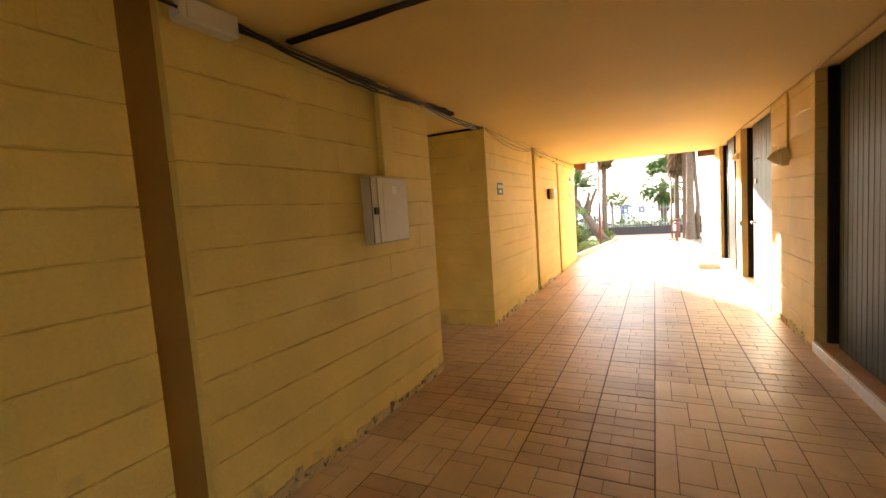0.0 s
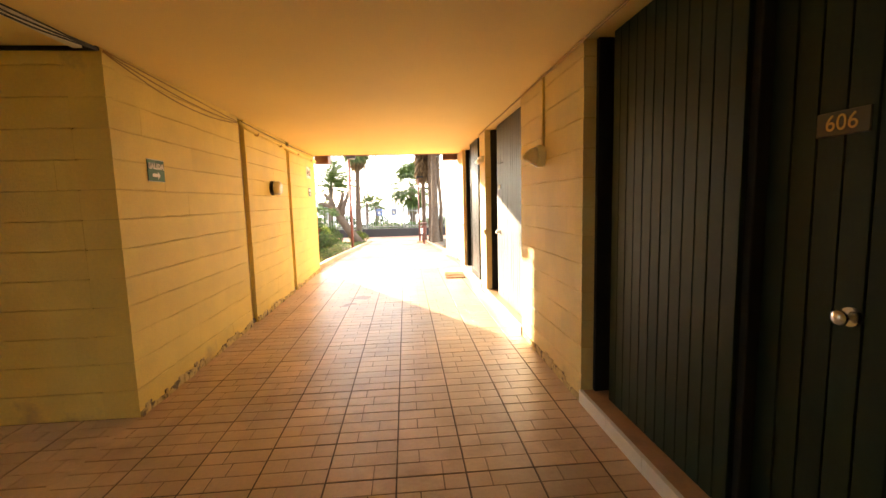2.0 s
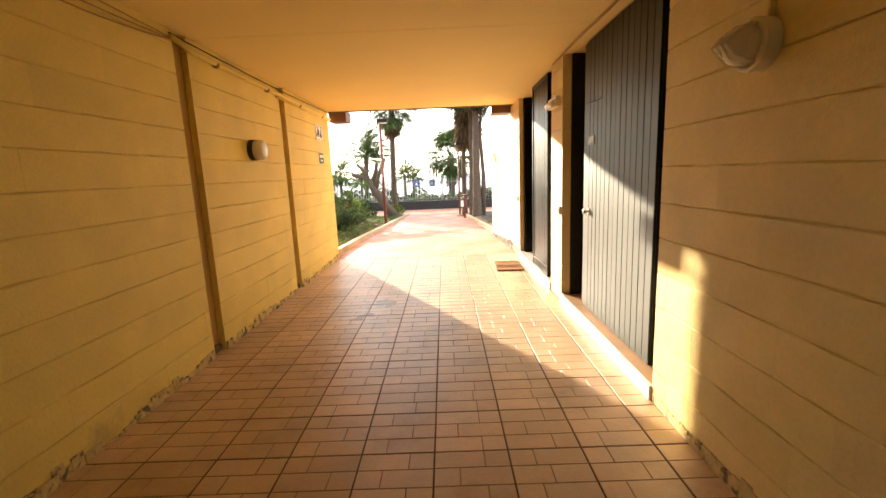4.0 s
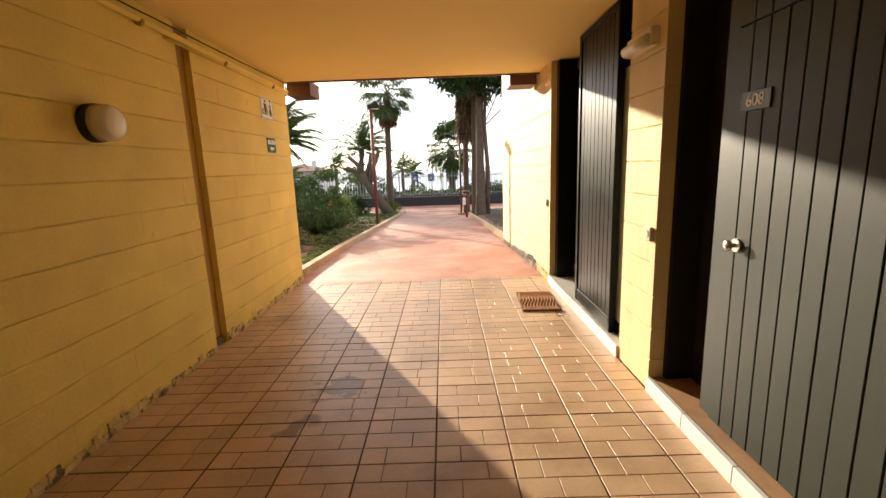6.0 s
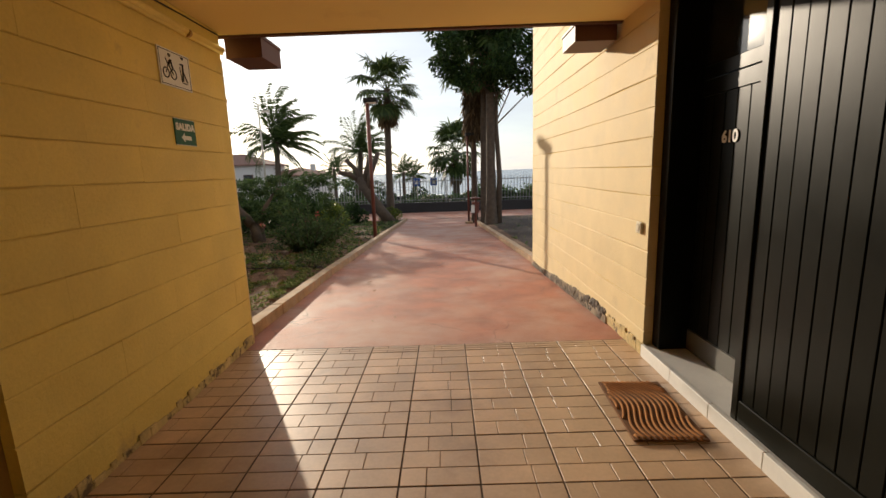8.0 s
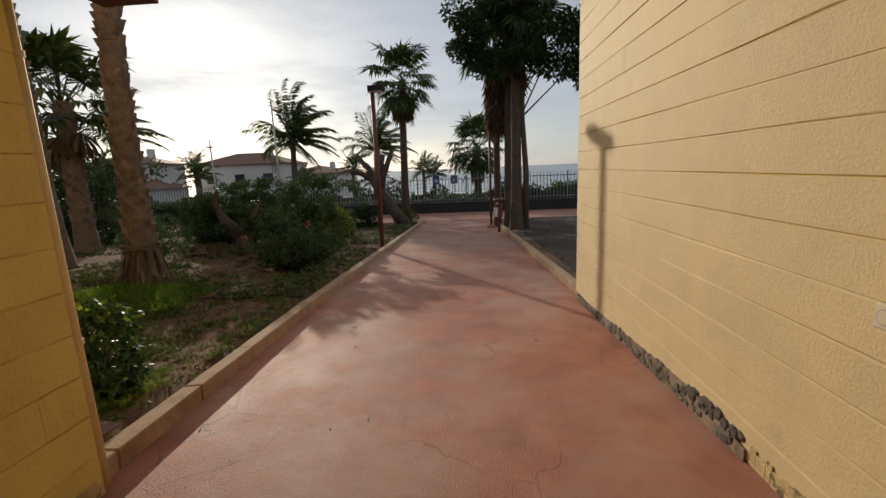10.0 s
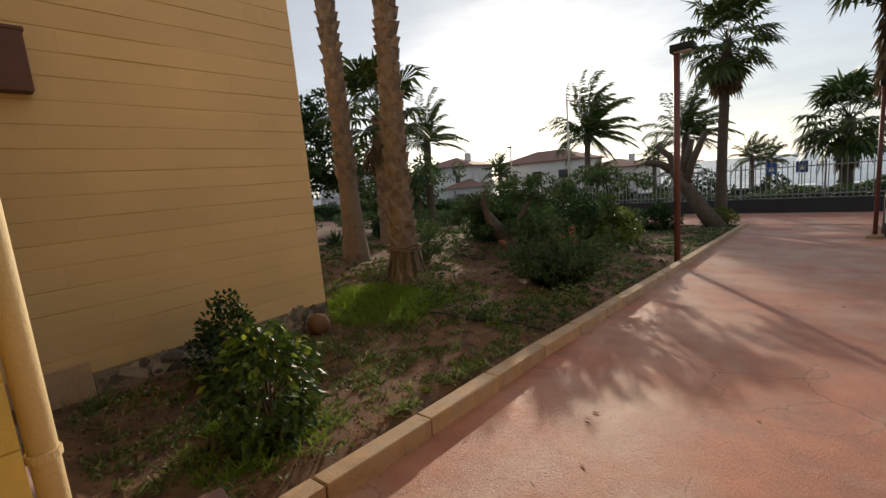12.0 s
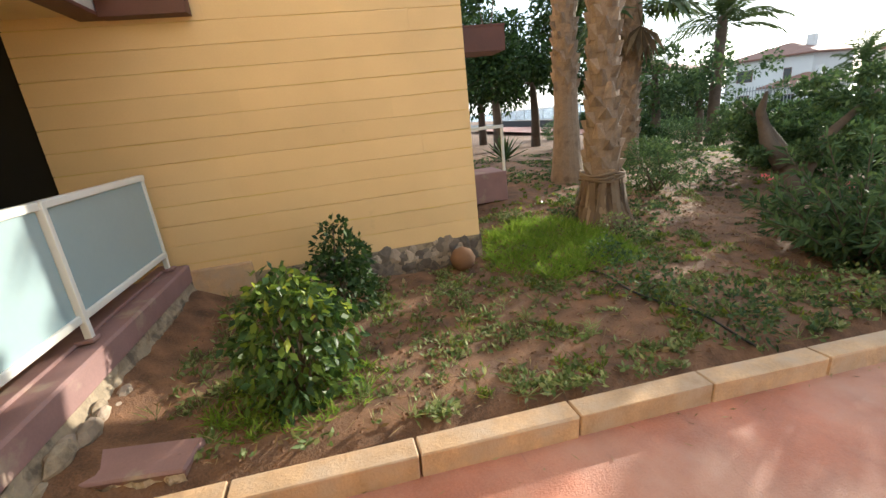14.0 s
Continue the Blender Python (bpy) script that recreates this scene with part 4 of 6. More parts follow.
for i in range(16):
    x, r = .35 + 1.05 * i / 15, random.uniform(.05, .10)
    g = Geo()
    for a in range(5):
        th = math.pi * a / 4
        g.v += [(r * 1.3 * math.sin(th) * math.cos(b * .8976) * random.uniform(.75, 1.15), r * .55 * math.sin(th) * math.sin(b * .8976) * random.uniform(.75, 1.15), -r * .8 * math.cos(th)) for b in range(7)]
    g.f = [(a * 7 + b, a * 7 + (b + 1) % 7, a * 7 + 7 + (b + 1) % 7, a * 7 + 7 + b) for a in range(4) for b in range(7)]
    part("footing_stone", g, (ROUGH, STONE_PALE)[i % 2], led, "", Matrix.Translation((x, .12 + random.uniform(-.02, .04), -.10 + random.uniform(-.1, .05))))
rail = thing("glass_railing", (-1.62, 12.605, 0.28), "white framed frosted glass railing on a plum ledge", "railing")
RAILW = material("white_aluminium", (0.70, 0.69, 0.64), 0.35, vary=0.06, bump=0.03)
RGLASS = material("frosted_blue_glass", (0.29, 0.38, 0.40), 0.25, vary=0.04, grain=20, coarse=1.5, bump=0.02)
part("top_rail", Geo().box(-1.33, 1.30, -.03, .03, .84, .89, .006), RAILW, rail)
part("bottom_rail", Geo().box(-1.33, 1.30, -.025, .025, .13, .18, .006), RAILW, rail)
for a, b in ((-1.30, .10), (.15, 1.28)):
    part("pane", Geo().box(a, b, -.006, .006, .18, .84), RGLASS, rail)
for x in (-1.31, .125, 1.29):
    part("post", Geo().box(x - .02, x + .02, .0 if 0 < x < 1 else -.02, .045 if 0 < x < 1 else .02, .02, .89, .004), RAILW, rail)
    part("shoe", Geo().box(x - .05, x + .05, -.05, .06, .0, .025, .005), TERRACE, rail)
p = thing("downpipe", (-0.055, 12.745, -0.05), "cream painted downpipe at the building's corner", "pipe")
part("pipe", Geo().tube([(0, 0, 0), (0, 0, 2.42)], .037, 16), YEL_OUT, p, smooth=True)
for z in (.80, 2.1):
    part("clamp", Geo().tube([(0, 0, z), (0, 0, z + .025)], .044, 16), YEL_OUT, p)
slab = thing("concrete_slab", pose(-0.63, 13.03, -0.095, 0, 0, -8), "broken plum painted concrete slab on the soil", "slab")
g = Geo()
g.box(-.15, .085, -.36, .36, -.02, .05, .012)
g.v = [(x + .03 * noise.noise((x * 9, y * 9, z * 9)), y + .03 * noise.noise((x * 9 + 5, y * 9, z * 9)), z) for x, y, z in g.v]
part("slab", g, TERRACE, slab)
g = Geo()
g.v = [(.10 + .03 * noise.noise((y * 9, v * 7, 4)) + .018 * noise.noise((y * 23, v * 19, 6)), -.36 + .72 * y, .03 - .24 * v) for v in (0, .25, .5, .75, 1) for y in [k / 20 for k in range(21)]]
g.f = [(b * 21 + a, b * 21 + a + 1, b * 21 + 22 + a, b * 21 + 21 + a) for b in range(4) for a in range(20)]
part("broken_face", g, BROKEN, slab, "pale broken concrete face", fix=False)
part("core", Geo().box(-.14, .06, -.34, .34, -.22, -.022, .01), ROUGH, slab)
# wing foot
setting("wing_footing", Geo().box(-3.34, -3.06, 12.67, 13.3, -0.2, 0.20, 0.01), KERB, "bare concrete footing of the wing", "wall")


def rubble(name, x0, x1, y0, y1, z0, z1, n, label, size=(.07, .16)):
    wall = setting(name, Geo().box(x0 + .03, x1 - .045, y0, y1, z0, z1 - .01), ROUGH, label, "wall")
    for k in range(n):
        r = random.uniform(*size)
        g = Geo()
        vs = [(0, 0, -r * .75), (0, 0, r * .75)]
        for a in (1, 2, 3):
            th = math.pi * a / 4
            for b in range(7):
                ph = 2 * math.pi * b / 7
                q = r * random.uniform(.66, 1.16)
                vs.append((q * .30 * math.sin(th) * math.cos(ph), q * 1.15 * math.sin(th) * math.sin(ph), -q * .75 * math.cos(th)))
        fs = [(0, 2 + (b + 1) % 7, 2 + b) for b in range(7)] + [(1, 16 + b, 16 + (b + 1) % 7) for b in range(7)]
        fs += [(2 + a * 7 + b, 2 + a * 7 + (b + 1) % 7, 9 + a * 7 + (b + 1) % 7, 9 + a * 7 + b) for a in range(2) for b in range(7)]
        ob = part("stone", g.add(vs, fs), STONE if random.random() < .55 else STONE_PALE, wall)
        ob.location = (x1 - .045 if x1 < 0 else x0 + .04, random.uniform(y0 + .05, y1 - .05), random.uniform(z0 + .03, max(z0 + .05, z1 - r * .7)))
        ob.rotation_euler = (random.uniform(0, 6), 0, 0)
    return wall


rubble("wing_base", -3.34, -3.06, 13.31, 15.73, -0.3, 0.10, 120, "dark basalt rubble under the wing wall", (.06, .13))
# the sunlit wall's foot: rubble whose top falls towards the garden
foot = setting("wall_base_right", Geo().prism([(12.93, -0.35), (16.4, -0.45), (16.4, -0.17), (15.0, -0.04), (13.6, 0.075), (13.2, 0.09), (12.93, 0.05)], 3.196, 3.3, "x"), ROUGH, "dark basalt rubble under the sunlit wall", "wall")
for k in range(130):
    y = 12.97 + 3.40 * k / 130 + random.uniform(-.02, .02)
    z1, z0 = min(0.12, 0.17 - 0.094 * (y - 12.72)), path_z(y)
    r = random.uniform(.03, .065)
    g = Geo()
    vs = [(0, 0, -r * .8), (0, 0, r * .8)]
    for q in (1, 2, 3):
        for w in range(7):
            e = r * random.uniform(.75, 1.1)
            vs.append((e * .5 * math.sin(math.pi * q / 4) * math.cos(w * .8976), e * 1.25 * math.sin(math.pi * q / 4) * math.sin(w * .8976), -e * .8 * math.cos(math.pi * q / 4)))
    fs = [(0, 2 + (w + 1) % 7, 2 + w) for w in range(7)] + [(1, 16 + w, 16 + (w + 1) % 7) for w in range(7)]
    fs += [(2 + q * 7 + w, 2 + q * 7 + (w + 1) % 7, 9 + q * 7 + (w + 1) % 7, 9 + q * 7 + w) for q in range(2) for w in range(7)]
    ob = part("stone", g.add(vs, fs), STONE, foot)
    ob.location = (3.212, y, random.uniform(z0 + .01, max(z0 + .02, z1 - r * .5)))
    ob.rotation_euler = (random.uniform(-.6, .6), 0, 0)
r2 = thing("terrace_railing", (-5.3, 16.3, 0.25), "white railing on a plum wall at the far terrace", "railing")
part("wall", Geo().box(-.6, .1, -.6, .6, -.3, .18, .01), TERRACE, r2)
part("top_rail", Geo().box(.02, .08, -.6, .6, .85, .90, .004), RAILW, r2)
for y in (-.58, 0, .58):
    part("post", Geo().box(.03, .07, y - .02, y + .02, .18, .85, .004), RAILW, r2)

# ---- lamp posts, bin, fence ----
POSTRED = material("red_brown_post_paint", (0.16, 0.05, 0.035), 0.5, vary=0.2, bump=0.1)
lp = thing("lamp_post", (-0.36, 21.7, -0.50), "red-brown garden lamp post with a flat square head", "lamp post")
part("post", Geo().tube([(0, 0, -.12), (0, 0, 3.88)], .055, 12), POSTRED, lp, smooth=True)
part("head", Geo().prism([(-.08, 3.86), (.29, 3.89), (.29, 3.99), (-.08, 3.99)], -.15, .15, "y"), DARK, lp, "dark square lamp head")
part("lens", Geo().box(-.03, .25, -.11, .11, 3.855, 3.872, .004), FROSTLAMP, lp)
bn = thing("litter_bin", (2.88, 25.6, path_z(25.6)), "small red-brown litter bin on a post", "litter bin")
part("post", Geo().tube([(0, 0, 0), (0, 0, 1.15)], .045, 10), POSTRED, bn, smooth=True)
part("bucket", Geo().tube([(0, -.02, .52), (0, -.02, .95)], [.12, .15], 14), POSTRED, bn)
part("hood", Geo().box(-.17, .17, -.2, .16, 1.05, 1.12, .02), BROWN, bn)
part("notice", Geo().box(-.18, -.05, -.19, -.175, .55, .85, .002), WHITE, bn, "pale notice plate")
wp = thing("lamp_post", (2.72, 27.6, path_z(27.6) - .02), "slim dark lamp post beside the path", "lamp post")
part("post", Geo().tube([(0, 0, 0), (0, 0, 3.7)], .045, 10), POSTRED, wp, smooth=True)
part("foot", Geo().box(-.16, .16, -.16, .16, -.05, .12, .02), KERB, wp, "pale concrete foot")
part("head", Geo().prism([(-.08, 3.66), (.29, 3.69), (.29, 3.79), (-.08, 3.79)], -.15, .15, "y"), DARK, wp, "dark square lamp head")


def street_lamp(x, y, z0, top, arm, label):
    s = thing("street_lamp", (x, y, z0), label, "street lamp")
    part("pole", Geo().tube([(0, 0, 0), (0, 0, top - z0)], [.09, .05], 10), GREYMETAL, s, smooth=True)
    part("arm", Geo().tube([(0, 0, top - z0 - .7), (arm, 0, top - z0 - .55)], .03, 8), GREYMETAL, s, smooth=True)
    part("head", Geo().box(arm - .1, arm + .45, -.12, .12, top - z0 - .6, top - z0 - .48, .03), GREYMETAL, s)


street_lamp(-11.5, 41.5, -1.6, 6.6, .35, "tall grey street lamp beyond the fence")
street_lamp(-18.9, 46.0, -1.8, 4.5, -.25, "grey street lamp with a flat head")

DARKWALL = material("dark_plinth_render", (0.028, 0.027, 0.028), 0.8, vary=0.25, grain=30, coarse=1, bump=0.3)
FENCE = material("pale_grey_fence_paint", (0.24, 0.245, 0.245), 0.5, vary=0.1, bump=0.05)


def fence_y(x):
    return 36.75 - 0.035 * x


ang = math.atan2(-0.035, 1)
fn = thing("fence", pose(0, 36.75, -1.15, 0, 0, math.degrees(ang)), "pale metal bar fence on a dark plinth wall", "fence")
part("plinth", Geo().box(-62, 24, -.15, .15, -.6, .64, .02), DARKWALL, fn)
for z in (.78, 1.95):
    part("rail", Geo().box(-62, 24, -.02, .02, z, z + .045), FENCE, fn)
bar = Geo().box(-.016, .016, -.016, .016, .63, 2.12)
bar.add([(-.016, -.016, 2.12), (.016, -.016, 2.12), (.016, .016, 2.12), (-.016, .016, 2.12), (0, 0, 2.25)], [(0, 1, 4), (1, 2, 4), (2, 3, 4), (3, 0, 4)])
barm = bar.mesh("bar", FENCE)
for i in range(290):
    ob = part("bar", barm, None, fn)
    ob.location = (-38 + i * .19, .03, 0)
rest = Geo()
for i in range(110):
    x = -62 + i * .21
    rest.box(x - .014, x + .014, .0, .028, .63, 2.2)
ro = part("bars", rest, FENCE, fn, fix=False)
ro["kind"] = "stuff"
for i in range(30):
    part("post", Geo().box(-62 + i * 2.9 - .035, -62 + i * 2.9 + .035, -.035, .035, .62, 2.2, .005), FENCE, fn)

# ---- street beyond the fence ----
ASPHALT = material("asphalt", (0.06, 0.06, 0.06), 0.9, vary=0.2, grain=20, bump=0.3)
setting("road", Geo().grid([-120, -60, -20, 0, 20, 60], [40, 47, 52, 56], lambda x, y: -1.45 - 0.06 * (y - 37.2) + .03), ASPHALT, "asphalt street beyond the fence", "road", fix=False)
CARGLASS = material("car_glass", (0.03, 0.035, 0.04), 0.08, vary=0.02, bump=0)
TYRE = material("tyre_rubber", (0.02, 0.02, 0.02), 0.85, vary=0.1)


def car(x, y, z, rz, paint, label, van=0):
    c = thing("parked_car", pose(x, y, z, 0, 0, rz), label, "car", "parked cars in the street")
    h = 1.45 + .35 * van
    body = [(-2.1, .35), (2.1, .35), (2.15, .6), (2.0, .88), (1.15, .95), (.55, h), (-1.3 - .5 * van, h), (-2.0, .95), (-2.15, .7)]
    g = Geo().prism(body, -.82, .82, "y")
    part("body", g, paint, c)
    win = [(1.0, .96), (.5, h - .1), (-1.25 - .4 * van, h - .1), (-1.8, .96)]
    part("side_window", Geo().prism(win, -.83, -.822, "y"), CARGLASS, c)
    part("side_window", Geo().prism(win, .822, .83, "y"), CARGLASS, c)
    for wx in (-1.3, 1.35):
        for wy in (-.8, .8):
            w = part("wheel", Geo().tube([(wx, wy - .09, .32), (wx, wy + .09, .32)], .32, 16), TYRE, c)
            part("rim", Geo().tube([(wx, wy - .095, .32), (wx, wy + .095, .32)], .19, 14), STEEL, w)
    for wy in (-.6, .6):
        part("headlight", Geo().box(2.08, 2.17, wy - .15, wy + .15, .62, .74, .01), FROSTLAMP, c)


PAINT_W = material("white_car_paint", (0.72, 0.72, 0.70), 0.25, vary=0.03, bump=0, coat=0.5)
PAINT_G = material("silver_car_paint", (0.40, 0.42, 0.43), 0.25, metal=0.5, vary=0.03, bump=0, coat=0.5)
PAINT_B = material("blue_car_paint", (0.05, 0.09, 0.2), 0.25, vary=0.03, bump=0, coat=0.5)
for i, (x, y, rz, pm, lb, v) in enumerate(((-11.2, 47, 4, PAINT_W, "white van parked in the street", 1), (-8.0, 50, 2, PAINT_G, "silver car parked in the street", 0), (-17, 48, 5, PAINT_W, "white car parked in the street", 0),
        (-1.5, 50, 0, PAINT_G, "silver car parked in the street", 0), (0.9, 54, 2, PAINT_W, "white car parked in the street", 0), (-30, 47, 8, PAINT_W, "white car parked in the street", 0), (-36, 46, 8, PAINT_B, "dark blue car parked in the street", 0),
        (4.5, 51, 0, PAINT_W, "white car parked in the street", 0), (-44, 48, 8, PAINT_G, "silver car parked in the street", 0))):
    car(x, y, -1.42 - 0.06 * (y - 37.2), rz, pm, lb, v)
BLUE = material("blue_sign_face", (0.02, 0.09, 0.35), 0.4, vary=0.04, bump=0)
for x, lb in ((.85, "blue square parking sign on a pole"), (-.5, "blue crossing sign on a pole")):
    s = thing("road_sign", (x, 44, -1.7), lb, "road sign")
    part("pole", Geo().tube([(0, 0, 0), (0, 0, 2.7)], .03, 8), GREYMETAL, s)
    part("plate", Geo().box(-.26, .26, -.035, -.02, 2.0, 2.62, .004), BLUE, s)
    part("emblem", Geo().prism([(-.15, 2.14), (.15, 2.14), (0, 2.46)], -.04, -.036, "y"), SIGN_WHITE, s)
# houses
HOUSE = material("white_house_render", (0.70, 0.68, 0.65), 0.8, vary=0.06, grain=10, coarse=0.5, bump=0.1)
ROOFT = material("brown_roof_tile", (0.24, 0.12, 0.085), 0.8, vary=0.2, grain=12, coarse=2, bump=0.4)
SHUT = material("brown_shutter", (0.12, 0.05, 0.03), 0.6, vary=0.2)


def house(x, y, z0, w, d, h, roof, rz, label, wins):
    o = thing("house", pose(x, y, z0, 0, 0, rz), label, "house", "white houses across the street")
    part("wall", Geo().box(-w / 2, w / 2, -d / 2, d / 2, 0, h), HOUSE, o)
    e = .5
    a, b = w / 2 + e, d / 2 + e
    k = max(.2, a - b)
    g = Geo().add([(-a, -b, h), (a, -b, h), (a, b, h), (-a, b, h), (-k, 0, h + roof), (k, 0, h + roof), (-a, -b, h - .15), (a, -b, h - .15), (a, b, h - .15), (-a, b, h - .15)],
                  [(0, 1, 5, 4), (1, 2, 5), (2, 3, 4, 5), (3, 0, 4), (0, 6, 7, 1), (1, 7, 8, 2), (2, 8, 9, 3), (3, 9, 6, 0), (6, 9, 8, 7)])
    rf = part("roof", g, ROOFT, o)
    part("chimney", Geo().box(w * .2, w * .2 + .7, -.35, .35, h + roof * .3, h + roof + .5, .03), HOUSE, rf)
    for wx, wz, ww, wh in wins:
        win = part("window", Geo().box(wx - ww / 2, wx + ww / 2, -d / 2 - .03, -d / 2 + .05, wz, wz + wh), SHUT, o)
        part("frame", Geo().box(wx - ww / 2 - .1, wx + ww / 2 + .1, -d / 2 - .06, -d / 2 - .032, wz - .12, wz - .02), HOUSE, win)
        part("pane", Geo().box(wx - ww * .42, wx + ww * .42, -d / 2 - .04, -d / 2 - .031, wz + .08, wz + wh - .08), CARGLASS, win)


house(-30.5, 76, -3.6, 13, 9, 6.8, 1.7, 3, "white two-storey house with a brown hipped roof", ((-4, 4.2, 1.4, 1.2), (0, 4.2, 1.4, 1.2), (4, 4.2, 1.4, 1.2), (-4, 1, 1.4, 1.6), (2, 1, 2, 2)))
house(-21.5, 80, -3.8, 9, 9, 5.3, 1.2, -4, "white house with a low brown roof", ((-3, 3.2, 1.3, 1.2), (2, 3.2, 1.3, 1.2)))
house(-38, 62, -2.6, 8, 8, 6.0, 1.3, 14, "white house with brown shutters and tiled roof", ((-2, 3.8, 1.6, 1.2), (2.0, 3.8, .7, 1.0), (-2, .9, 1.2, 1.6), (1.5, .6, 1.6, 2.0)))
house(-33.5, 59, -2.6, 4, 6, 3.2, 1.0, 14, "small white annex with a brown tiled roof", ((0, 1.0, 1.2, 1.4),))
house(-52, 56, -2.4, 10, 8, 6.0, 1.4, 20, "white two-storey house behind trees", ((-3, 3.8, 1.4, 1.2), (2, 3.8, 1.4, 1.2), (-3, .8, 1.4, 1.6)))


# ---- plants ----
def leaf_material(name, color, light, through=0.35, rough=0.45):
    """Leaves that vary from one to the next and let light through."""
    m = bpy.data.materials.new(name)
    m.use_nodes = True
    nt = m.node_tree
    nt.nodes.clear()
    N, L = nt.nodes.new, nt.links.new
    out, bs, tr, ms = N("ShaderNodeOutputMaterial"), N("ShaderNodeBsdfPrincipled"), N("ShaderNodeBsdfTranslucent"), N("ShaderNodeMixShader")
    geo, mix, ramp = N("ShaderNodeNewGeometry"), N("ShaderNodeMix"), N("ShaderNodeMapRange")
    mix.data_type = 'RGBA'
    ramp.inputs["From Min"].default_value, ramp.inputs["From Max"].default_value = 0.35, 1.0
    L(geo.outputs["Random Per Island"], ramp.inputs["Value"])
    L(ramp.outputs[0], mix.inputs[0])
    mix.inputs[6].default_value, mix.inputs[7].default_value = (*color, 1), (*light, 1)
    ns = N("ShaderNodeTexNoise")
    ns.inputs["Scale"].default_value = 3.0
    L(geo.outputs["Position"], ns.inputs["Vector"])
    hs, mr = N("ShaderNodeHueSaturation"), N("ShaderNodeMapRange")
    mr.inputs["To Min"].default_value, mr.inputs["To Max"].default_value = 0.6, 1.4
    L(ns.outputs["Fac"], mr.inputs["Value"])
    L(mr.outputs[0], hs.inputs["Value"])
    L(mix.outputs[2], hs.inputs["Color"])
    L(hs.outputs[0], bs.inputs["Base Color"])
    L(hs.outputs[0], tr.inputs["Color"])
    bs.inputs["Roughness"].default_value = rough
    bs.inputs["Specular IOR Level"].default_value = 0.25
    ms.inputs[0].default_value = through
    L(bs.outputs[0], ms.inputs[1]), L(tr.outputs[0], ms.inputs[2])
    L(ms.outputs[0], out.inputs["Surface"])
    return m


LEAF = leaf_material("glossy_dark_leaf", (0.035, 0.075, 0.018), (0.13, 0.20, 0.035), 0.3, 0.42)
LEAF_D = leaf_material("dark_tree_leaf", (0.022, 0.048, 0.015), (0.06, 0.11, 0.025), 0.25, 0.65)
LEAF_O = leaf_material("oleander_leaf", (0.05, 0.09, 0.035), (0.12, 0.18, 0.06), 0.35, 0.65)
LEAF_Y = leaf_material("yellow_green_leaf", (0.09, 0.14, 0.02), (0.24, 0.28, 0.04), 0.4, 0.4)
GRASS = leaf_material("bright_grass", (0.15, 0.25, 0.03), (0.28, 0.38, 0.06), 0.5, 0.6)
WEED = leaf_material("dull_weed", (0.12, 0.17, 0.05), (0.34, 0.36, 0.16), 0.35, 0.6)
STRAW = leaf_material("dry_straw", (0.22, 0.15, 0.07), (0.42, 0.33, 0.18), 0.2, 0.8)
FROND = leaf_material("palm_frond_green", (0.045, 0.075, 0.02), (0.11, 0.15, 0.045), 0.3, 0.45)
DEADFROND = leaf_material("dead_palm_frond", (0.10, 0.065, 0.035), (0.22, 0.15, 0.08), 0.2, 0.8)
FLOWER = leaf_material("pink_flower", (0.62, 0.12, 0.13), (0.75, 0.30, 0.26), 0.3, 0.6)
BARK = material("grey_brown_bark", (0.115, 0.083, 0.06), 0.95, vary=0.35, grain=50, coarse=7, bump=0.9, bump_dist=0.02)
PALMBARK = material("palm_trunk_bark", (0.26, 0.18, 0.12), 0.95, vary=0.45, island=0.3, grain=45, coarse=5, bump=0.9, stain=(0.13, 0.085, 0.055), stain_at=(0.45, 0.7), stain_scale=5, bump_dist=0.015)

VEG = random.Random(11)


def rand_dir(up=0.0):
    while True:
        v = Vector((VEG.uniform(-1, 1), VEG.uniform(-1, 1), VEG.uniform(-1, 1)))
        if 0.05 < v.length < 1:
            v.normalize()
            v.z += up
            return v.normalized()


def leaf(g, p, d, length, width, droop=0.25):
    """One pointed leaf, folded a little and drooping."""
    side = d.cross(Vector((0, 0, 1)))
    if side.length < .05:
        side = Vector((1, 0, 0))
    side = side.normalized()
    nrm = side.cross(d).normalized()
    tw = VEG.uniform(-1.2, 1.2)
    side = (side * math.cos(tw) + nrm * math.sin(tw)).normalized()
    mid = p + d * length * .5 + Vector((0, 0, -droop * length * .15))
    tip = p + d * length + Vector((0, 0, -droop * length * .6))
    g.add([p, mid + side * width / 2, tip, mid - side * width / 2], [(0, 1, 2), (0, 2, 3)])


def bent(d, length, n, droop, wind):
    """Points of a stalk that sets out along d, sinks and is blown sideways."""
    pts, d = [Vector((0, 0, 0))], d.copy()
    for i in range(n):
        d = (d + Vector((wind, 0, -droop)) * (2.0 * i / n / n)).normalized()
        pts.append(pts[-1] + d * (length / n))
    return pts


def clump(g, centre, radius, n, length, width, shell=0.55, squash=0.85, up=0.25):
    c = Vector(centre)
    for _ in range(n):
        v = rand_dir()
        r = radius * (shell + (1 - shell) * VEG.random() ** .5)
        p = c + Vector((v.x, v.y, v.z * squash)) * r
        d = (v * .7 + rand_dir(up) * .8).normalized()
        leaf(g, p, d, length * VEG.uniform(.65, 1.25), width * VEG.uniform(.7, 1.2))


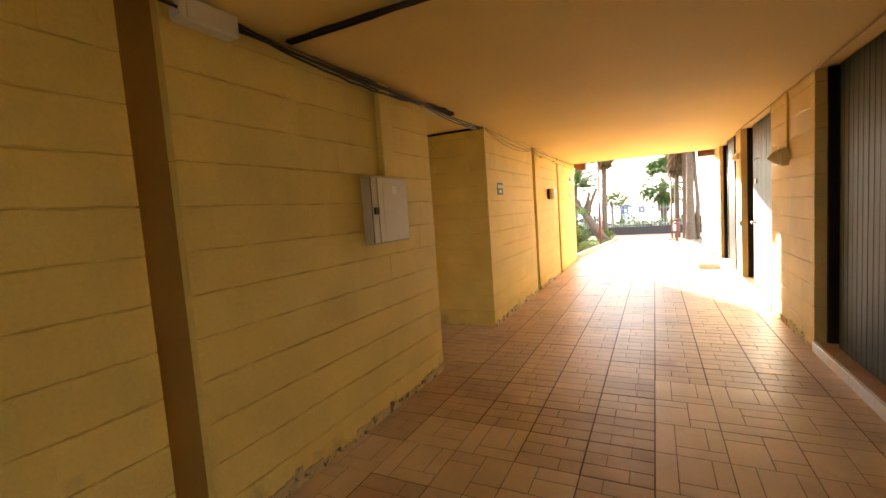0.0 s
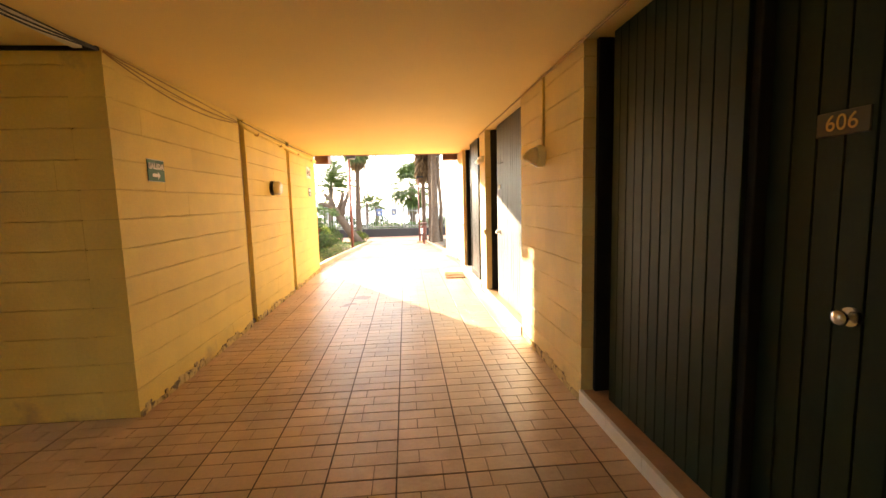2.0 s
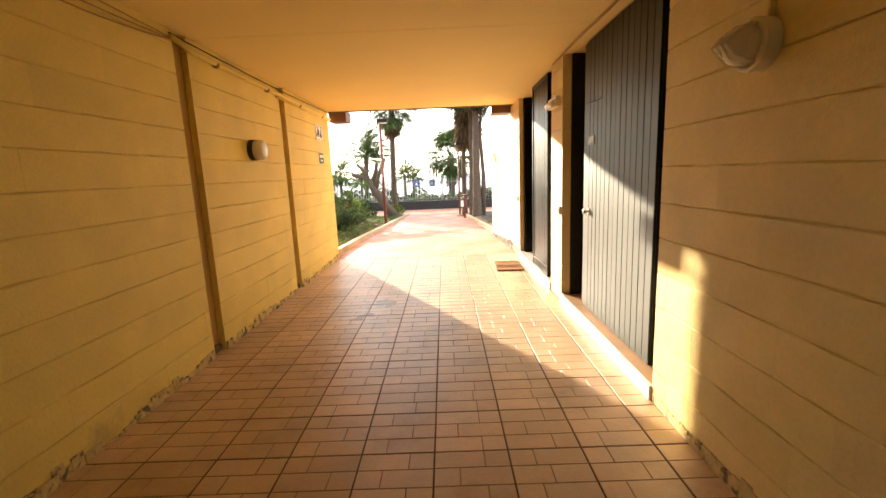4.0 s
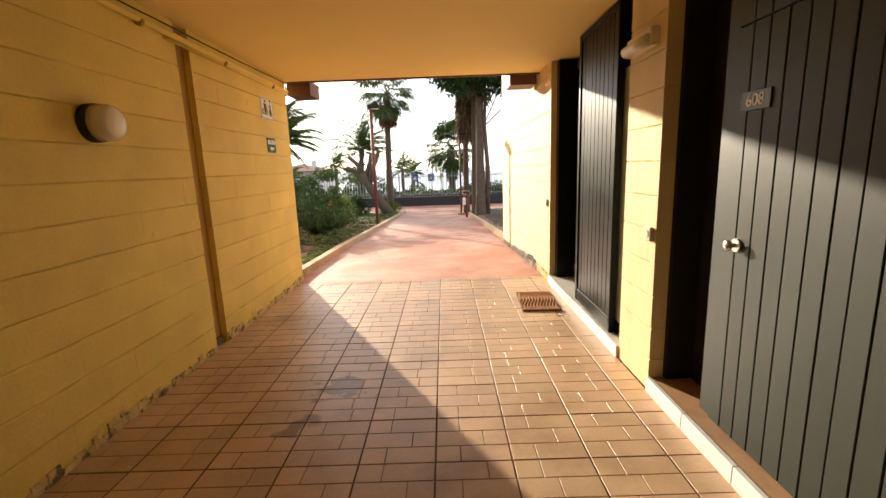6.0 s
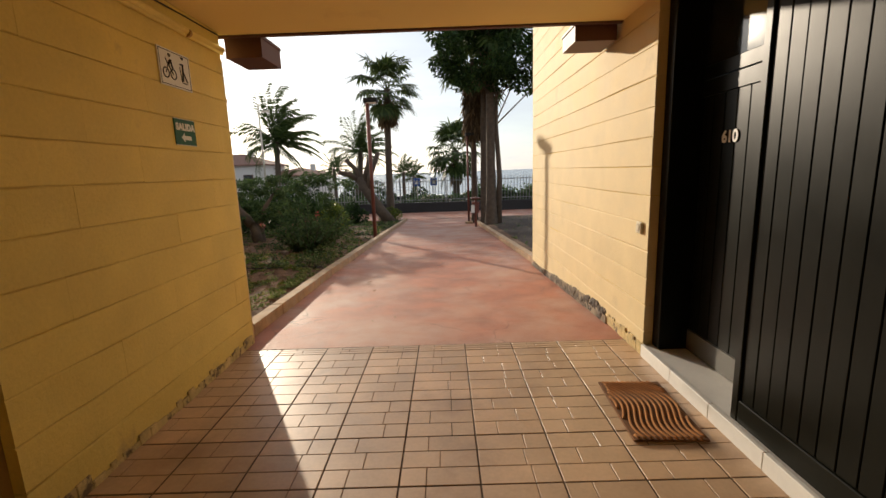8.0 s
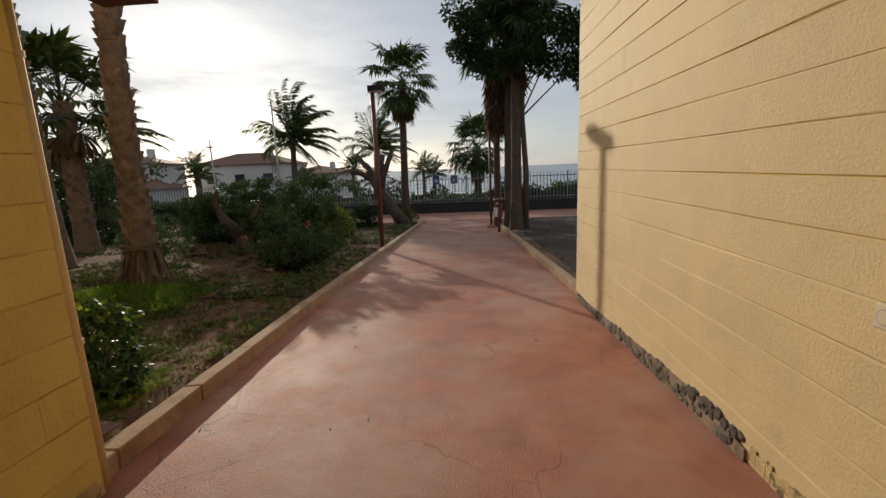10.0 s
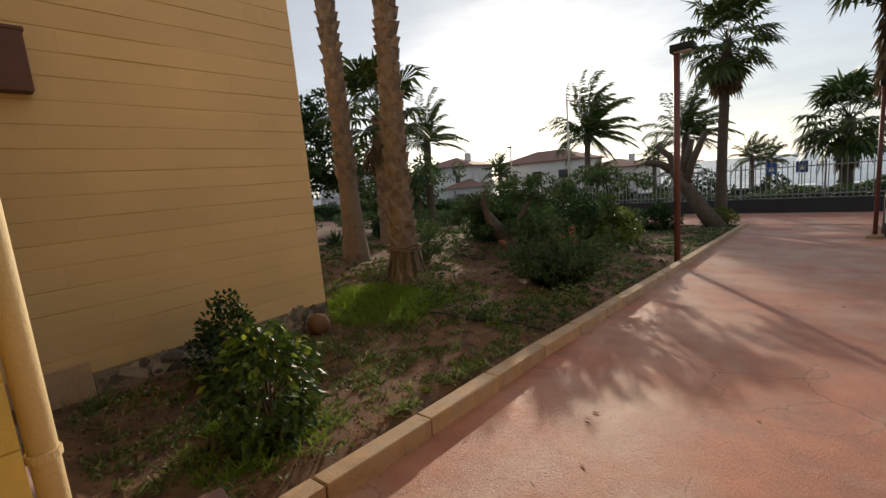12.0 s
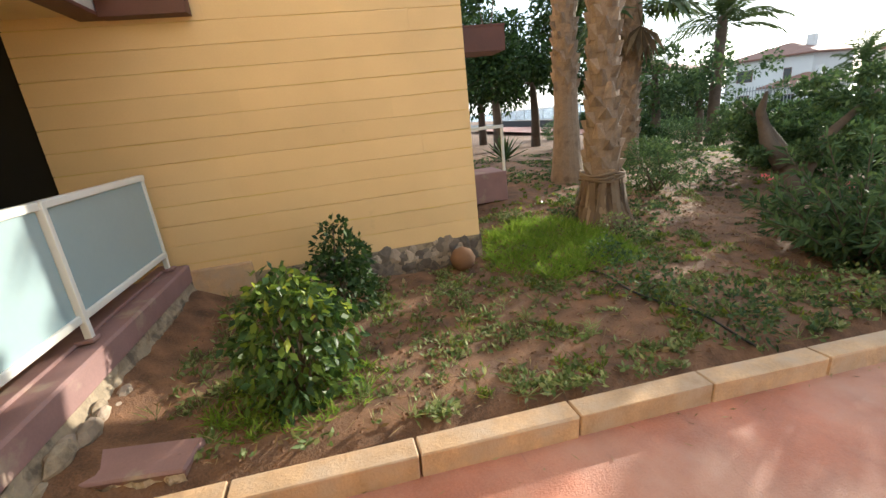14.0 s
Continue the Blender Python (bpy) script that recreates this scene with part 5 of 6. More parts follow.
def shrub(name, at, clumps, n, length, width, leafm, label, category, stems=5, flowers=0, sr=.012):
    t = thing(name, at, label, category)
    g = Geo()
    total = sum(r ** 2 for _, r in clumps)
    for c, r in clumps:
        clump(g, c, r, int(n * r * r / total), length, width)
    part("foliage", g, leafm, t, fix=False)
    for k in range(stems):
        c, r = clumps[k % len(clumps)]
        tip = Vector(c) + rand_dir() * r * .5
        root = Vector((VEG.uniform(-.08, .08), VEG.uniform(-.08, .08), -.05))
        mid = root.lerp(tip, .5) + Vector((VEG.uniform(-.06, .06), VEG.uniform(-.06, .06), .04))
        part("stem", Geo().tube([root, mid, tip], [sr * 1.6, sr * 1.1, sr * .4], 7), BARK, t, smooth=True)
    if flowers:
        fg = Geo()
        for _ in range(flowers):
            c, r = clumps[VEG.randrange(len(clumps))]
            p = Vector(c) + rand_dir(.3) * r * 1.03
            for k in range(6):
                leaf(fg, p, rand_dir(.2), .055, .045, 0)
        part("blossom", fg, FLOWER, t, "pink blossoms", fix=False)
    return t


def gz(x, y):
    return ground_z(x, y)


# near bushes by the terrace
YOUNG = leaf_material("young_leaf", (0.16, 0.24, 0.03), (0.38, 0.42, 0.06), 0.45, 0.4)
t = thing("bush", (-1.06, 13.88, gz(-1.06, 13.88)), "glossy dark green bush with pale new leaves", "bush")
g, yg = Geo(), Geo()
for k in range(120):
    a, u = k * 2.39996, (k + .5) / 120
    out = .10 + .24 * math.sin(math.pi * min(1, .12 + .95 * u)) ** .7
    c = Vector((math.cos(a) * out * VEG.uniform(.55, 1.05), math.sin(a) * out * VEG.uniform(.55, 1.05), .06 + .74 * u + VEG.uniform(-.04, .04)))
    if k % 7 == 0:
        part("stem", Geo().tube([(0, 0, -.05), (c.x * .35, c.y * .35, c.z * .6), c], [.012, .008, .004], 5), BARK, t, smooth=True, fix=False)
    o = Vector((math.cos(a), math.sin(a), 0))
    for q in range(14):
        d = (o * .6 + rand_dir() * .9 + Vector((0, 0, -.15))).normalized()
        tip = u > .6 and q < (4 if u > .82 else 1)
        leaf(yg if tip else g, c + rand_dir() * .06 + (o * .03 if tip else Vector((0, 0, 0))), d, VEG.uniform(.05, .085), VEG.uniform(.034, .046), .4)
part("foliage", g, LEAF, t, fix=False)
part("young_leaves", yg, YOUNG, t, "bright yellow-green young leaves", fix=False)
shrub("bush", (-2.33, 14.13, gz(-2.33, 14.13)), [((0, 0, .30), .30), ((.0, .05, .55), .22), ((-.12, .1, .42), .22), ((.15, .1, .22), .25), ((.02, .05, .74), .12)], 1500, .07, .035, LEAF_D, "dense dark green bush against the wing wall", "bush", 6)
# oleander, low tree, round bush, shrubs
t = thing("oleander", (-1.36, 18.75, gz(-1.36, 18.75)), "tall oleander shrub with a few pink flowers", "shrub")
g, fg = Geo(), Geo()
for k in range(58):
    a, out = k * 2.39996, .95 * math.sqrt((k + .5) / 58)
    d = Vector((math.cos(a) * out, math.sin(a) * out, 1.15 - .45 * out)).normalized()
    ln = VEG.uniform(.75, 1.25) * (1 - .12 * out)
    stem = [p + Vector((math.cos(a) * .2 * out, math.sin(a) * .2 * out, -.05)) for p in bent(d, ln, 8, .35, 0)]
    part("stem", Geo().tube(stem, [.013 - .0012 * q for q in range(9)], 5), BARK, t, smooth=True, fix=False)
    for q in range(64):
        u = .15 + .85 * q / 64
        p = stem[int(u * 8)].lerp(stem[min(8, int(u * 8) + 1)], u * 8 - int(u * 8))
        leaf(g, p, (d * .8 + rand_dir(.1) * .9).normalized(), VEG.uniform(.11, .18), .03, .3)
    if k % 8 == 3:
        for q in range(12):
            leaf(fg, stem[-1] + rand_dir() * .035, rand_dir(.2), .05, .045, 0)
part("foliage", g, LEAF_O, t, fix=False)
part("blossom", fg, FLOWER, t, "pink blossoms", fix=False)
shrub("round_bush", (-1.85, 22.85, gz(-1.85, 22.85)), [((0, 0, .55), .42), ((.15, .05, .4), .35), ((-.18, 0, .42), .35), ((.05, 0, .78), .25)], 1800, .09, .05, LEAF_Y, "rounded bright green bush", "bush", 4)
shrub("shrub", (-4.48, 19.05, gz(-4.48, 19.05)), [((0, 0, .45), .42), ((.3, .2, .4), .36), ((-.3, .1, .4), .36), ((.1, -.2, .62), .3)], 2600, .10, .02, LEAF_O, "grey-green shrub behind the palm", "shrub", 6)
shrub("shrub", (-2.88, 25.15, gz(-2.88, 25.15)), [((0, 0, .5), .5), ((.5, .2, .5), .4), ((-.5, .2, .5), .45)], 2000, .12, .04, LEAF_O, "grey-green shrub in the garden", "shrub", 5)
hedge_row = ((-12.5, 29.6), (-14.2, 30.3), (-16.4, 29.4), (-18.5, 30.6), (-20.5, 29.0), (-10.6, 30.4), (-15.5, 26.0), (-18.0, 24.5))
for x, yy in hedge_row:
    shrub("shrub", (x, yy, gz(x, yy)), [((0, 0, .4), .55), ((.6, .2, .4), .5), ((-.6, .1, .42), .5)], 1300, .14, .05, LEAF_O, "loose green shrub at the garden's far side", "shrub", 3)
shrub("shrub", (-9.38, 23.65, gz(-9.38, 23.65)), [((0, 0, .5), .5), ((.6, .2, .45), .45)], 1400, .14, .03, LEAF_O, "low grey-green shrub in the garden", "shrub", 4)
shrub("bush", (-1.14, 31.19, gz(-1.14, 31.19)), [((0, 0, .35), .4), ((.3, .1, .3), .3), ((-.3, 0, .3), .3)], 900, .13, .05, LEAF_Y, "low bright bush at the palm's foot", "bush", 3)
for x, yy, r in ((-2.83, 17.25, .2), (-2.18, 16.7, .17), (-1.43, 16.5, .26), (-0.73, 16.7, .24), (-2.08, 15.08, .16), (-1.58, 23.75, .2), (-0.88, 20.35, .18), (-0.78, 17.8, .2), (-1.98, 20.75, .25), (-1.18, 24.45, .22), (-4.08, 16.48, .14), (-6.68, 18.75, .3)):
    shrub("low_plant", (x, yy, gz(x, yy)), [((0, 0, r * .45), r), ((r * .6, r * .3, r * .35), r * .7)], int(1500 * r), .05, .024, LEAF_O if VEG.random() < .5 else WEED, "low leafy green plant on the soil", "plant", 2, 0, .006)

# low spreading tree beside the oleander
t = thing("small_tree", (-3.18, 20.15, gz(-3.18, 20.15)), "low spreading tree with thick bent limbs", "tree")
limbs = [((.05, 0, -.06), (-.02, .05, .3), (-.22, .1, .62), (-.5, .1, .95), (-.95, .05, 1.35)), ((.08, .08, -.06), (.06, .15, .4), (.15, .35, .85), (.4, .7, 1.35)), ((-.1, .0, .45), (-.35, -.05, .8), (-.45, -.1, 1.2), (-.3, -.2, 1.45))]
for lb in limbs:
    part("limb", Geo().tube(lb, [.15, .125, .095, .06, .02][-len(lb):], 10), BARK, t, smooth=True)
g = Geo()
for c, r in (((.1, .1, 1.58), .5), ((.55, .5, 1.62), .48), ((-.6, .0, 1.5), .5), ((.3, 1.0, 1.68), .55), ((-1.05, -.1, 1.36), .42), ((1.2, 1.9, 1.7), .55), ((-.4, .8, 1.6), .5), ((1.7, 2.3, 1.62), .5), ((-1.3, .3, 1.2), .35), ((.8, 1.4, 1.66), .5), ((-.75, -.2, 1.15), .35), ((.3, .5, 1.0), .42), ((-.5, .5, .95), .42), ((1.0, 1.6, 1.1), .45), ((-1.0, .6, .8), .38), ((.2, 1.0, .65), .45), ((.9, 1.9, .6), .5), ((-.55, -.4, 1.0), .32), ((-.95, -.45, 1.2), .32), ((.15, -.35, .95), .34), ((.35, .1, 1.25), .36)):
    for _ in range(6):
        clump(g, Vector(c) + Vector((0, .45, 0)) + Vector((VEG.uniform(-r, r), VEG.uniform(-r, r), VEG.uniform(-.46, .03))) * .9, r * .36, 95, .10, .038, .2, .45)
part("crown", g, LEAF_O, t, fix=False)


def tree(name, at, height, blobs, n, leafm, label, trunk=.14, length=.16, width=.08, lean=(0, 0)):
    t = thing(name, at, label, "tree")
    top = Vector((lean[0], lean[1], height))
    part("trunk", Geo().tube([(0, 0, -.1), top * .35 + Vector((.05, 0, 0)), top * .7 - Vector((.06, 0, 0)), top], [trunk * 1.25, trunk, trunk * .75, trunk * .4], 10), BARK, t, smooth=True)
    g = Geo()
    tot = sum(r * r for _, r in blobs)
    for i, (c, r) in enumerate(blobs):
        c = Vector(c)
        part("limb", Geo().tube([top * VEG.uniform(.7, .98), (top * .9).lerp(c, .5) + rand_dir() * .12, c.lerp(top, .25)], [trunk * .3, trunk * .18, .012], 6), BARK, t, smooth=True)
        m = int(n * r * r / tot)
        for _ in range(5):
            clump(g, c + rand_dir() * r * .6, r * .55, m // 5, length, width, .35, .8)
    part("crown", g, leafm, t, fix=False)
    return t


def crown_blobs(cx, cy, z0, z1, spread, n):
    return [((cx + VEG.uniform(-spread, spread), cy + VEG.uniform(-spread, spread), VEG.uniform(z0, z1)), VEG.uniform(.6, 1.1) * spread * .55) for _ in range(n)]


for x, yy, h, sp in ((-13.08, 19.75, 3.0, 1.9), (-14.38, 21.75, 3.2, 2.0), (-11.08, 24.35, 2.6, 1.5), (-17.38, 20.65, 3.4, 2.4), (-12.94, 27.75, 2.8, 1.7)):
    tree("tree", (x, yy, gz(x, yy)), h, crown_blobs(0, 0, 1.7, 5.2 if x < -12.5 and yy < 24 else 3.2, sp, 11), 9500 if yy < 24 else 3400, LEAF_D if yy < 24 else LEAF_O, "dark leafy tree behind the palms", .15, .18, .10)


# ---- palms ----
def across(d):
    s = d.cross(Vector((0, 0, 1)))
    return s.normalized() if s.length > .05 else Vector((1, 0, 0))


def fan_frond(d, scale, wind=0.0, dead=False):
    """A fan leaf: stalk, then pleated segments whose tips hang."""
    g = Geo()
    pts = bent(d, (.55 if dead else 1.0) * scale, 5, .5, wind * .3)
    g.tube(pts, [.02 * scale, .017 * scale, .015 * scale, .013 * scale, .012 * scale, .01 * scale], 4)
    o, d = pts[-1], (pts[-1] - pts[-2]).normalized()
    side = across(d)
    nrm = side.cross(d)
    R, half, n = .84 * scale, radians(55 if dead else 118), (11 if dead else 19)
    for i in range(n):
        a = -half + 2 * half * i / (n - 1)
        out = d * math.cos(a) + side * math.sin(a)
        ln = R * (1 - .12 * abs(a)) * VEG.uniform(.82, 1.1)
        s = (side * math.cos(a) - d * math.sin(a)) * (R * .074)
        p1 = o + out * ln * .56 + nrm * (.05 if i % 2 else 0) * scale
        p2 = p1 + (out * .8 + Vector((wind * .6, 0, -VEG.uniform(.25, 1.0)))).normalized() * ln * .5
        g.add([o, p1 + s, p2, p1 - s], [(0, 1, 3), (1, 2, 3)])
    return g


def feather_frond(d, scale, wind=0.0):
    """An arching feather leaf with paired leaflets, blown by the wind."""
    g, n = Geo(), 24
    length = 2.3 * scale * VEG.uniform(.85, 1.1)
    pts = bent(d, length, n, 1.15, wind)
    g.tube(pts, [.022 * scale * (1 - .85 * i / n) + .004 for i in range(n + 1)], 4)
    for i in range(3, n):
        t = i / n
        fw = (pts[i + 1] - pts[i]).normalized()
        side = across(fw)
        ln = .50 * scale * (1 - .8 * abs(t - .45) ** 1.3) * VEG.uniform(.8, 1.1)
        for sd in (-1, 1):
            q = (side * sd * .62 + fw * .72 + Vector((wind * .45, 0, -.25 - .25 * VEG.random()))).normalized()
            w = fw * .026 * scale
            mid = pts[i] + q * ln * .5
            g.add([pts[i], mid + w, pts[i] + q * ln + Vector((0, 0, -.2 * ln)), mid - w], [(0, 1, 2), (0, 2, 3)])
    return g


def trunk_geo(height, r0, r1, lean, rings=60, bulge=0.25, wob=.03):
    pts, rad = [], []
    for i in range(rings + 1):
        s = i / rings
        pts.append((lean[0] * s * s, lean[1] * s * s, height * s - .1))
        r = r1 + (r0 - r1) * math.exp(-s * height * 1.3) * (1 + bulge) + (r0 - r1) * .3 * (1 - s)
        rad.append(r * (1 + VEG.uniform(-wob, wob)))
    return pts, rad


def boots(g, pts, rad, z0, z1, per_turn, pitch, size, out):
    """Old leaf bases in a spiral round the trunk."""
    z, k = z0, 0
    top = pts[-1][2]
    while z < z1:
        s = max(0, min(1, (z - pts[0][2]) / (top - pts[0][2]))) * (len(pts) - 1)
        i = min(int(s), len(pts) - 2)
        c = Vector(pts[i]).lerp(Vector(pts[i + 1]), s - i)
        r = rad[i]
        a = k * 2.39996
        o, sd = Vector((math.cos(a), math.sin(a), 0)), Vector((-math.sin(a), math.cos(a), 0))
        w, h = size * VEG.uniform(.8, 1.25), size * VEG.uniform(.9, 1.5)
        b = c + o * (r * .94)
        tip = c + o * (r + out * VEG.uniform(.5, 1.5)) + Vector((0, 0, h)) + sd * VEG.uniform(-.02, .02)
        g.add([b + sd * w * .6, b - sd * w * .6, b + Vector((0, 0, h * 1.0)) + sd * w * .3, b + Vector((0, 0, h)) - sd * w * .3, tip, b + o * out * .45], [(0, 5, 4), (0, 4, 2), (1, 4, 5), (1, 3, 4), (2, 4, 3), (0, 1, 5)])
        z += pitch / per_turn
        k += 1


def palm(name, x, y, z, height, r0, r1, kind, fronds, label, lean=(0, 0), scale=1.0, skirt=None, booted=0, wind=0.0, group="", rise=(85, -30), boots_from=.55):
    """rise: how steeply the youngest and the oldest leaves set out; skirt: count, upper and lower height of the hanging dead leaves."""
    t = thing(name, (x, y, z), label, "palm tree", group)
    pts, rad = trunk_geo(height, r0, r1, lean)
    g = Geo()
    g.tube(pts, rad, 16)
    if booted:
        boots(g, pts, rad, boots_from, height - .3, 8, .22, booted, .058)
    part("trunk", g, PALMBARK if booted else BARK, t, smooth=not booted, fix=False)
    head = Vector(pts[-1])
    for k in range(fronds):
        a = radians(k * 137.5 + VEG.uniform(-15, 15))
        el = radians(rise[0] + (rise[1] - rise[0]) * (k / fronds) + VEG.uniform(-9, 9))
        d = Vector((math.cos(a) * math.cos(el), math.sin(a) * math.cos(el), math.sin(el)))
        size = scale * VEG.uniform(.82, 1.1)
        f = fan_frond(d, size, wind) if kind == "fan" else feather_frond(d, size, wind)
        part("frond", f, FROND, t, "", Matrix.Translation(head + Vector((0, 0, -.3 * k / fronds))), fix=False)
    if skirt:
        n, z1, z0 = skirt
        for k in range(n):
            a, zz = k * 2.39996, z1 + (z0 - z1) * k / n
            q = max(0, min(1, zz / height)) * (len(pts) - 1)
            c = Vector(pts[int(q)])
            d = Vector((math.cos(a) * .34, math.sin(a) * .34, -.94)).normalized()
            part("dead_frond", fan_frond(d, .82 * VEG.uniform(.75, 1.1), wind * .3, True), DEADFROND, t, "", Matrix.Translation((c.x + math.cos(a) * r1 * .9, c.y + math.sin(a) * r1 * .9, zz)), fix=False)
    return t


# near trunks, crowns above the view
p2 = palm("palm_tree", -3.36, 17.42, gz(-3.36, 17.42), 8.6, .22, .135, "fan", 26, "tall palm with a scaly brown trunk and frayed foot", (.3, .15), 1.25, (14, 8.3, 7.6), .12)
FRAY = leaf_material("frayed_palm_fibre", (0.15, 0.10, 0.065), (0.30, 0.215, 0.14), 0.15, 0.85)
g = Geo()
for k in range(150):
    a = k * 2.39996
    o, sd = Vector((math.cos(a), math.sin(a), 0)), Vector((-math.sin(a), math.cos(a), 0))
    w, z = VEG.uniform(.01, .035), VEG.uniform(.12, .64)
    b0, b1 = o * VEG.uniform(.235, .27) + Vector((0, 0, z)), o * VEG.uniform(.265, .32) + Vector((0, 0, z * .5)) + sd * VEG.uniform(-.04, .04)
    b2 = o * VEG.uniform(.27, .40) + Vector((0, 0, VEG.uniform(-.03, .06))) + sd * VEG.uniform(-.07, .07)
    g.add([b0 + sd * w, b0 - sd * w, b1 - sd * w * 1.2, b1 + sd * w * 1.2, b2 - sd * w * .7, b2 + sd * w * .7], [(0, 1, 2, 3), (3, 2, 4, 5)])
part("frayed_skirt", g, FRAY, p2, fix=False)
for k in range(3):
    part("fibre_band", Geo().tube([(math.cos(q * .3142) * (.262 + .008 * math.sin(q * 2.1 + k)), math.sin(q * .3142) * .262, .56 + .035 * k + .018 * math.sin(q * .9 + k)) for q in range(21)], .016, 6), FRAY, p2, smooth=True, fix=False)
palm("palm_tree", -5.7, 18.25, gz(-5.7, 18.25), 8.8, .26, .16, "fan", 26, "tall palm with a rough brown trunk", (-.3, .1), 1.25, (14, 8.5, 7.8), .12, boots_from=1.5)
palm("palm_tree", -7.18, 20.55, gz(-7.18, 20.55), 3.5, .24, .17, "fan", 26, "shorter fan palm behind the tall trunks", (.05, 0), 1.05, (5, 3.2, 2.8), .12, .15, "", (80, -10))
palm("palm_tree", -11.0, 26.5, gz(-11.0, 26.5), 4.0, .2, .15, "feather", 26, "feathery palm bent by the wind", (.1, 0), .8, None, 0, .7, "", (85, -5))
# the tall fan palm at the path's end, and those at the right
palm("palm_tree", -1.12, 31.6, -1.08, 6.7, .24, .15, "fan", 34, "slender fan palm with a skirt of dead fronds", (.15, 0), 1.12, (30, 6.4, 5.6), 0, .3, "", (80, -48))
palm("palm_tree", 3.52, 26.0, gz(3.52, 26.0), 7.6, .24, .15, "fan", 24, "stout fan palm trunk beside the path", (.05, 0), 1.2, (16, 7.2, 6.2), 0)
palm("palm_tree", 3.36, 27.4, gz(3.36, 27.4), 7.4, .16, .12, "fan", 20, "fan palm trunk beside the path", (.12, .1), 1.2, (14, 7.0, 6.0), 0)
palm("palm_tree", 3.0, 27.9, gz(3.0, 27.9), 6.9, .15, .11, "fan", 18, "fan palm with a long skirt of dead fronds", (.03, 0), 1.2, (64, 6.6, 4.3), 0)
palm("palm_tree", 2.62, 43.2, -1.7, 4.7, .34, .26, "fan", 40, "bushy fan palm beyond the fence", (0, 0), 1.5, (26, 4.2, 2.6), 0, .1, "", (88, -55))
palm("date_palm", -13.8, 50, -2.2, 6.9, .3, .24, "feather", 46, "date palm with fronds blown by the wind", (.2, 0), 2.0, None, 0, .75, "", (88, -14))
palm("date_palm", -4.9, 43.4, -1.7, 5.0, .26, .2, "feather", 36, "smaller date palm blown by the wind", (.2, 0), 1.25, None, 0, .8, "", (88, -12))
for x, yy, h in ((-3.0, 60, 4.4), (-11, 60, 5.0), (-29.4, 60, 5.8), (-2.0, 62, 4.0), (-7.5, 55, 3.4), (-24, 52, 4.2), (-16, 58, 3.6)):
    palm("palm_tree", x, yy, -1.45 - .06 * (yy - 37.2), h, .25, .18, "feather", 26, "small far palm beyond the street", (0, 0), .95, None, 0, .4, "far palms", (85, -15))

# dark broad-leaved crown over the right-hand palms
tree("tree", (3.8, 26, gz(3.8, 26)), 5.4, [((-1.0, -.6, 5.5), .8), ((-1.9, -.6, 5.5), .7), ((-.2, -1.0, 6.0), 1.0), ((.9, -.6, 5.4), .85), ((1.7, -.6, 5.0), .8), ((1.4, -1.0, 6.1), .9), ((-1.0, -1.0, 6.6), .9), ((2.4, .4, 5.3), .85), ((.2, 0, 7.0), 1.0), ((2.3, -.6, 6.2), .9), ((-1.9, -.8, 6.4), .8), ((.3, -.4, 5.2), .7)],
     17000, LEAF_D, "dark broad-leaved tree over the path", .10, .15, .075)
# pruned tree leaning by the tall palm
t = thing("pruned_tree", (-1.0, 30.6, -.98), "leaning tree with cut-back limbs", "tree")
part("trunk", Geo().tube([(0, 0, -.1), (-.5, 0, .6), (-1.1, .1, 1.5), (-1.5, .1, 2.2)], [.3, .26, .24, .2], 12), BARK, t, smooth=True)
for pts in (((-1.1, .1, 1.5), (-.9, 0, 2.3), (-.45, 0, 3.4)), ((-1.5, .1, 2.1), (-1.6, .2, 2.6), (-2.1, .2, 3.1)), ((-1.3, .1, 1.9), (-1.05, .3, 2.7), (-.95, .3, 3.2)), ((-1.5, .1, 2.1), (-1.9, -.1, 2.4), (-2.4, -.2, 2.5))):
    part("limb", Geo().tube(pts, [.15, .13, .11], 9), BARK, t, smooth=True)

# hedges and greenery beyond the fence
# colour of the filled-in core carries the shade deep among the leaves
HEDGECORE = material("shaded_hedge_core", (0.02, 0.034, 0.012), 0.95, vary=0.5, grain=14, coarse=1.5, bump=1.0, bump_dist=0.05)


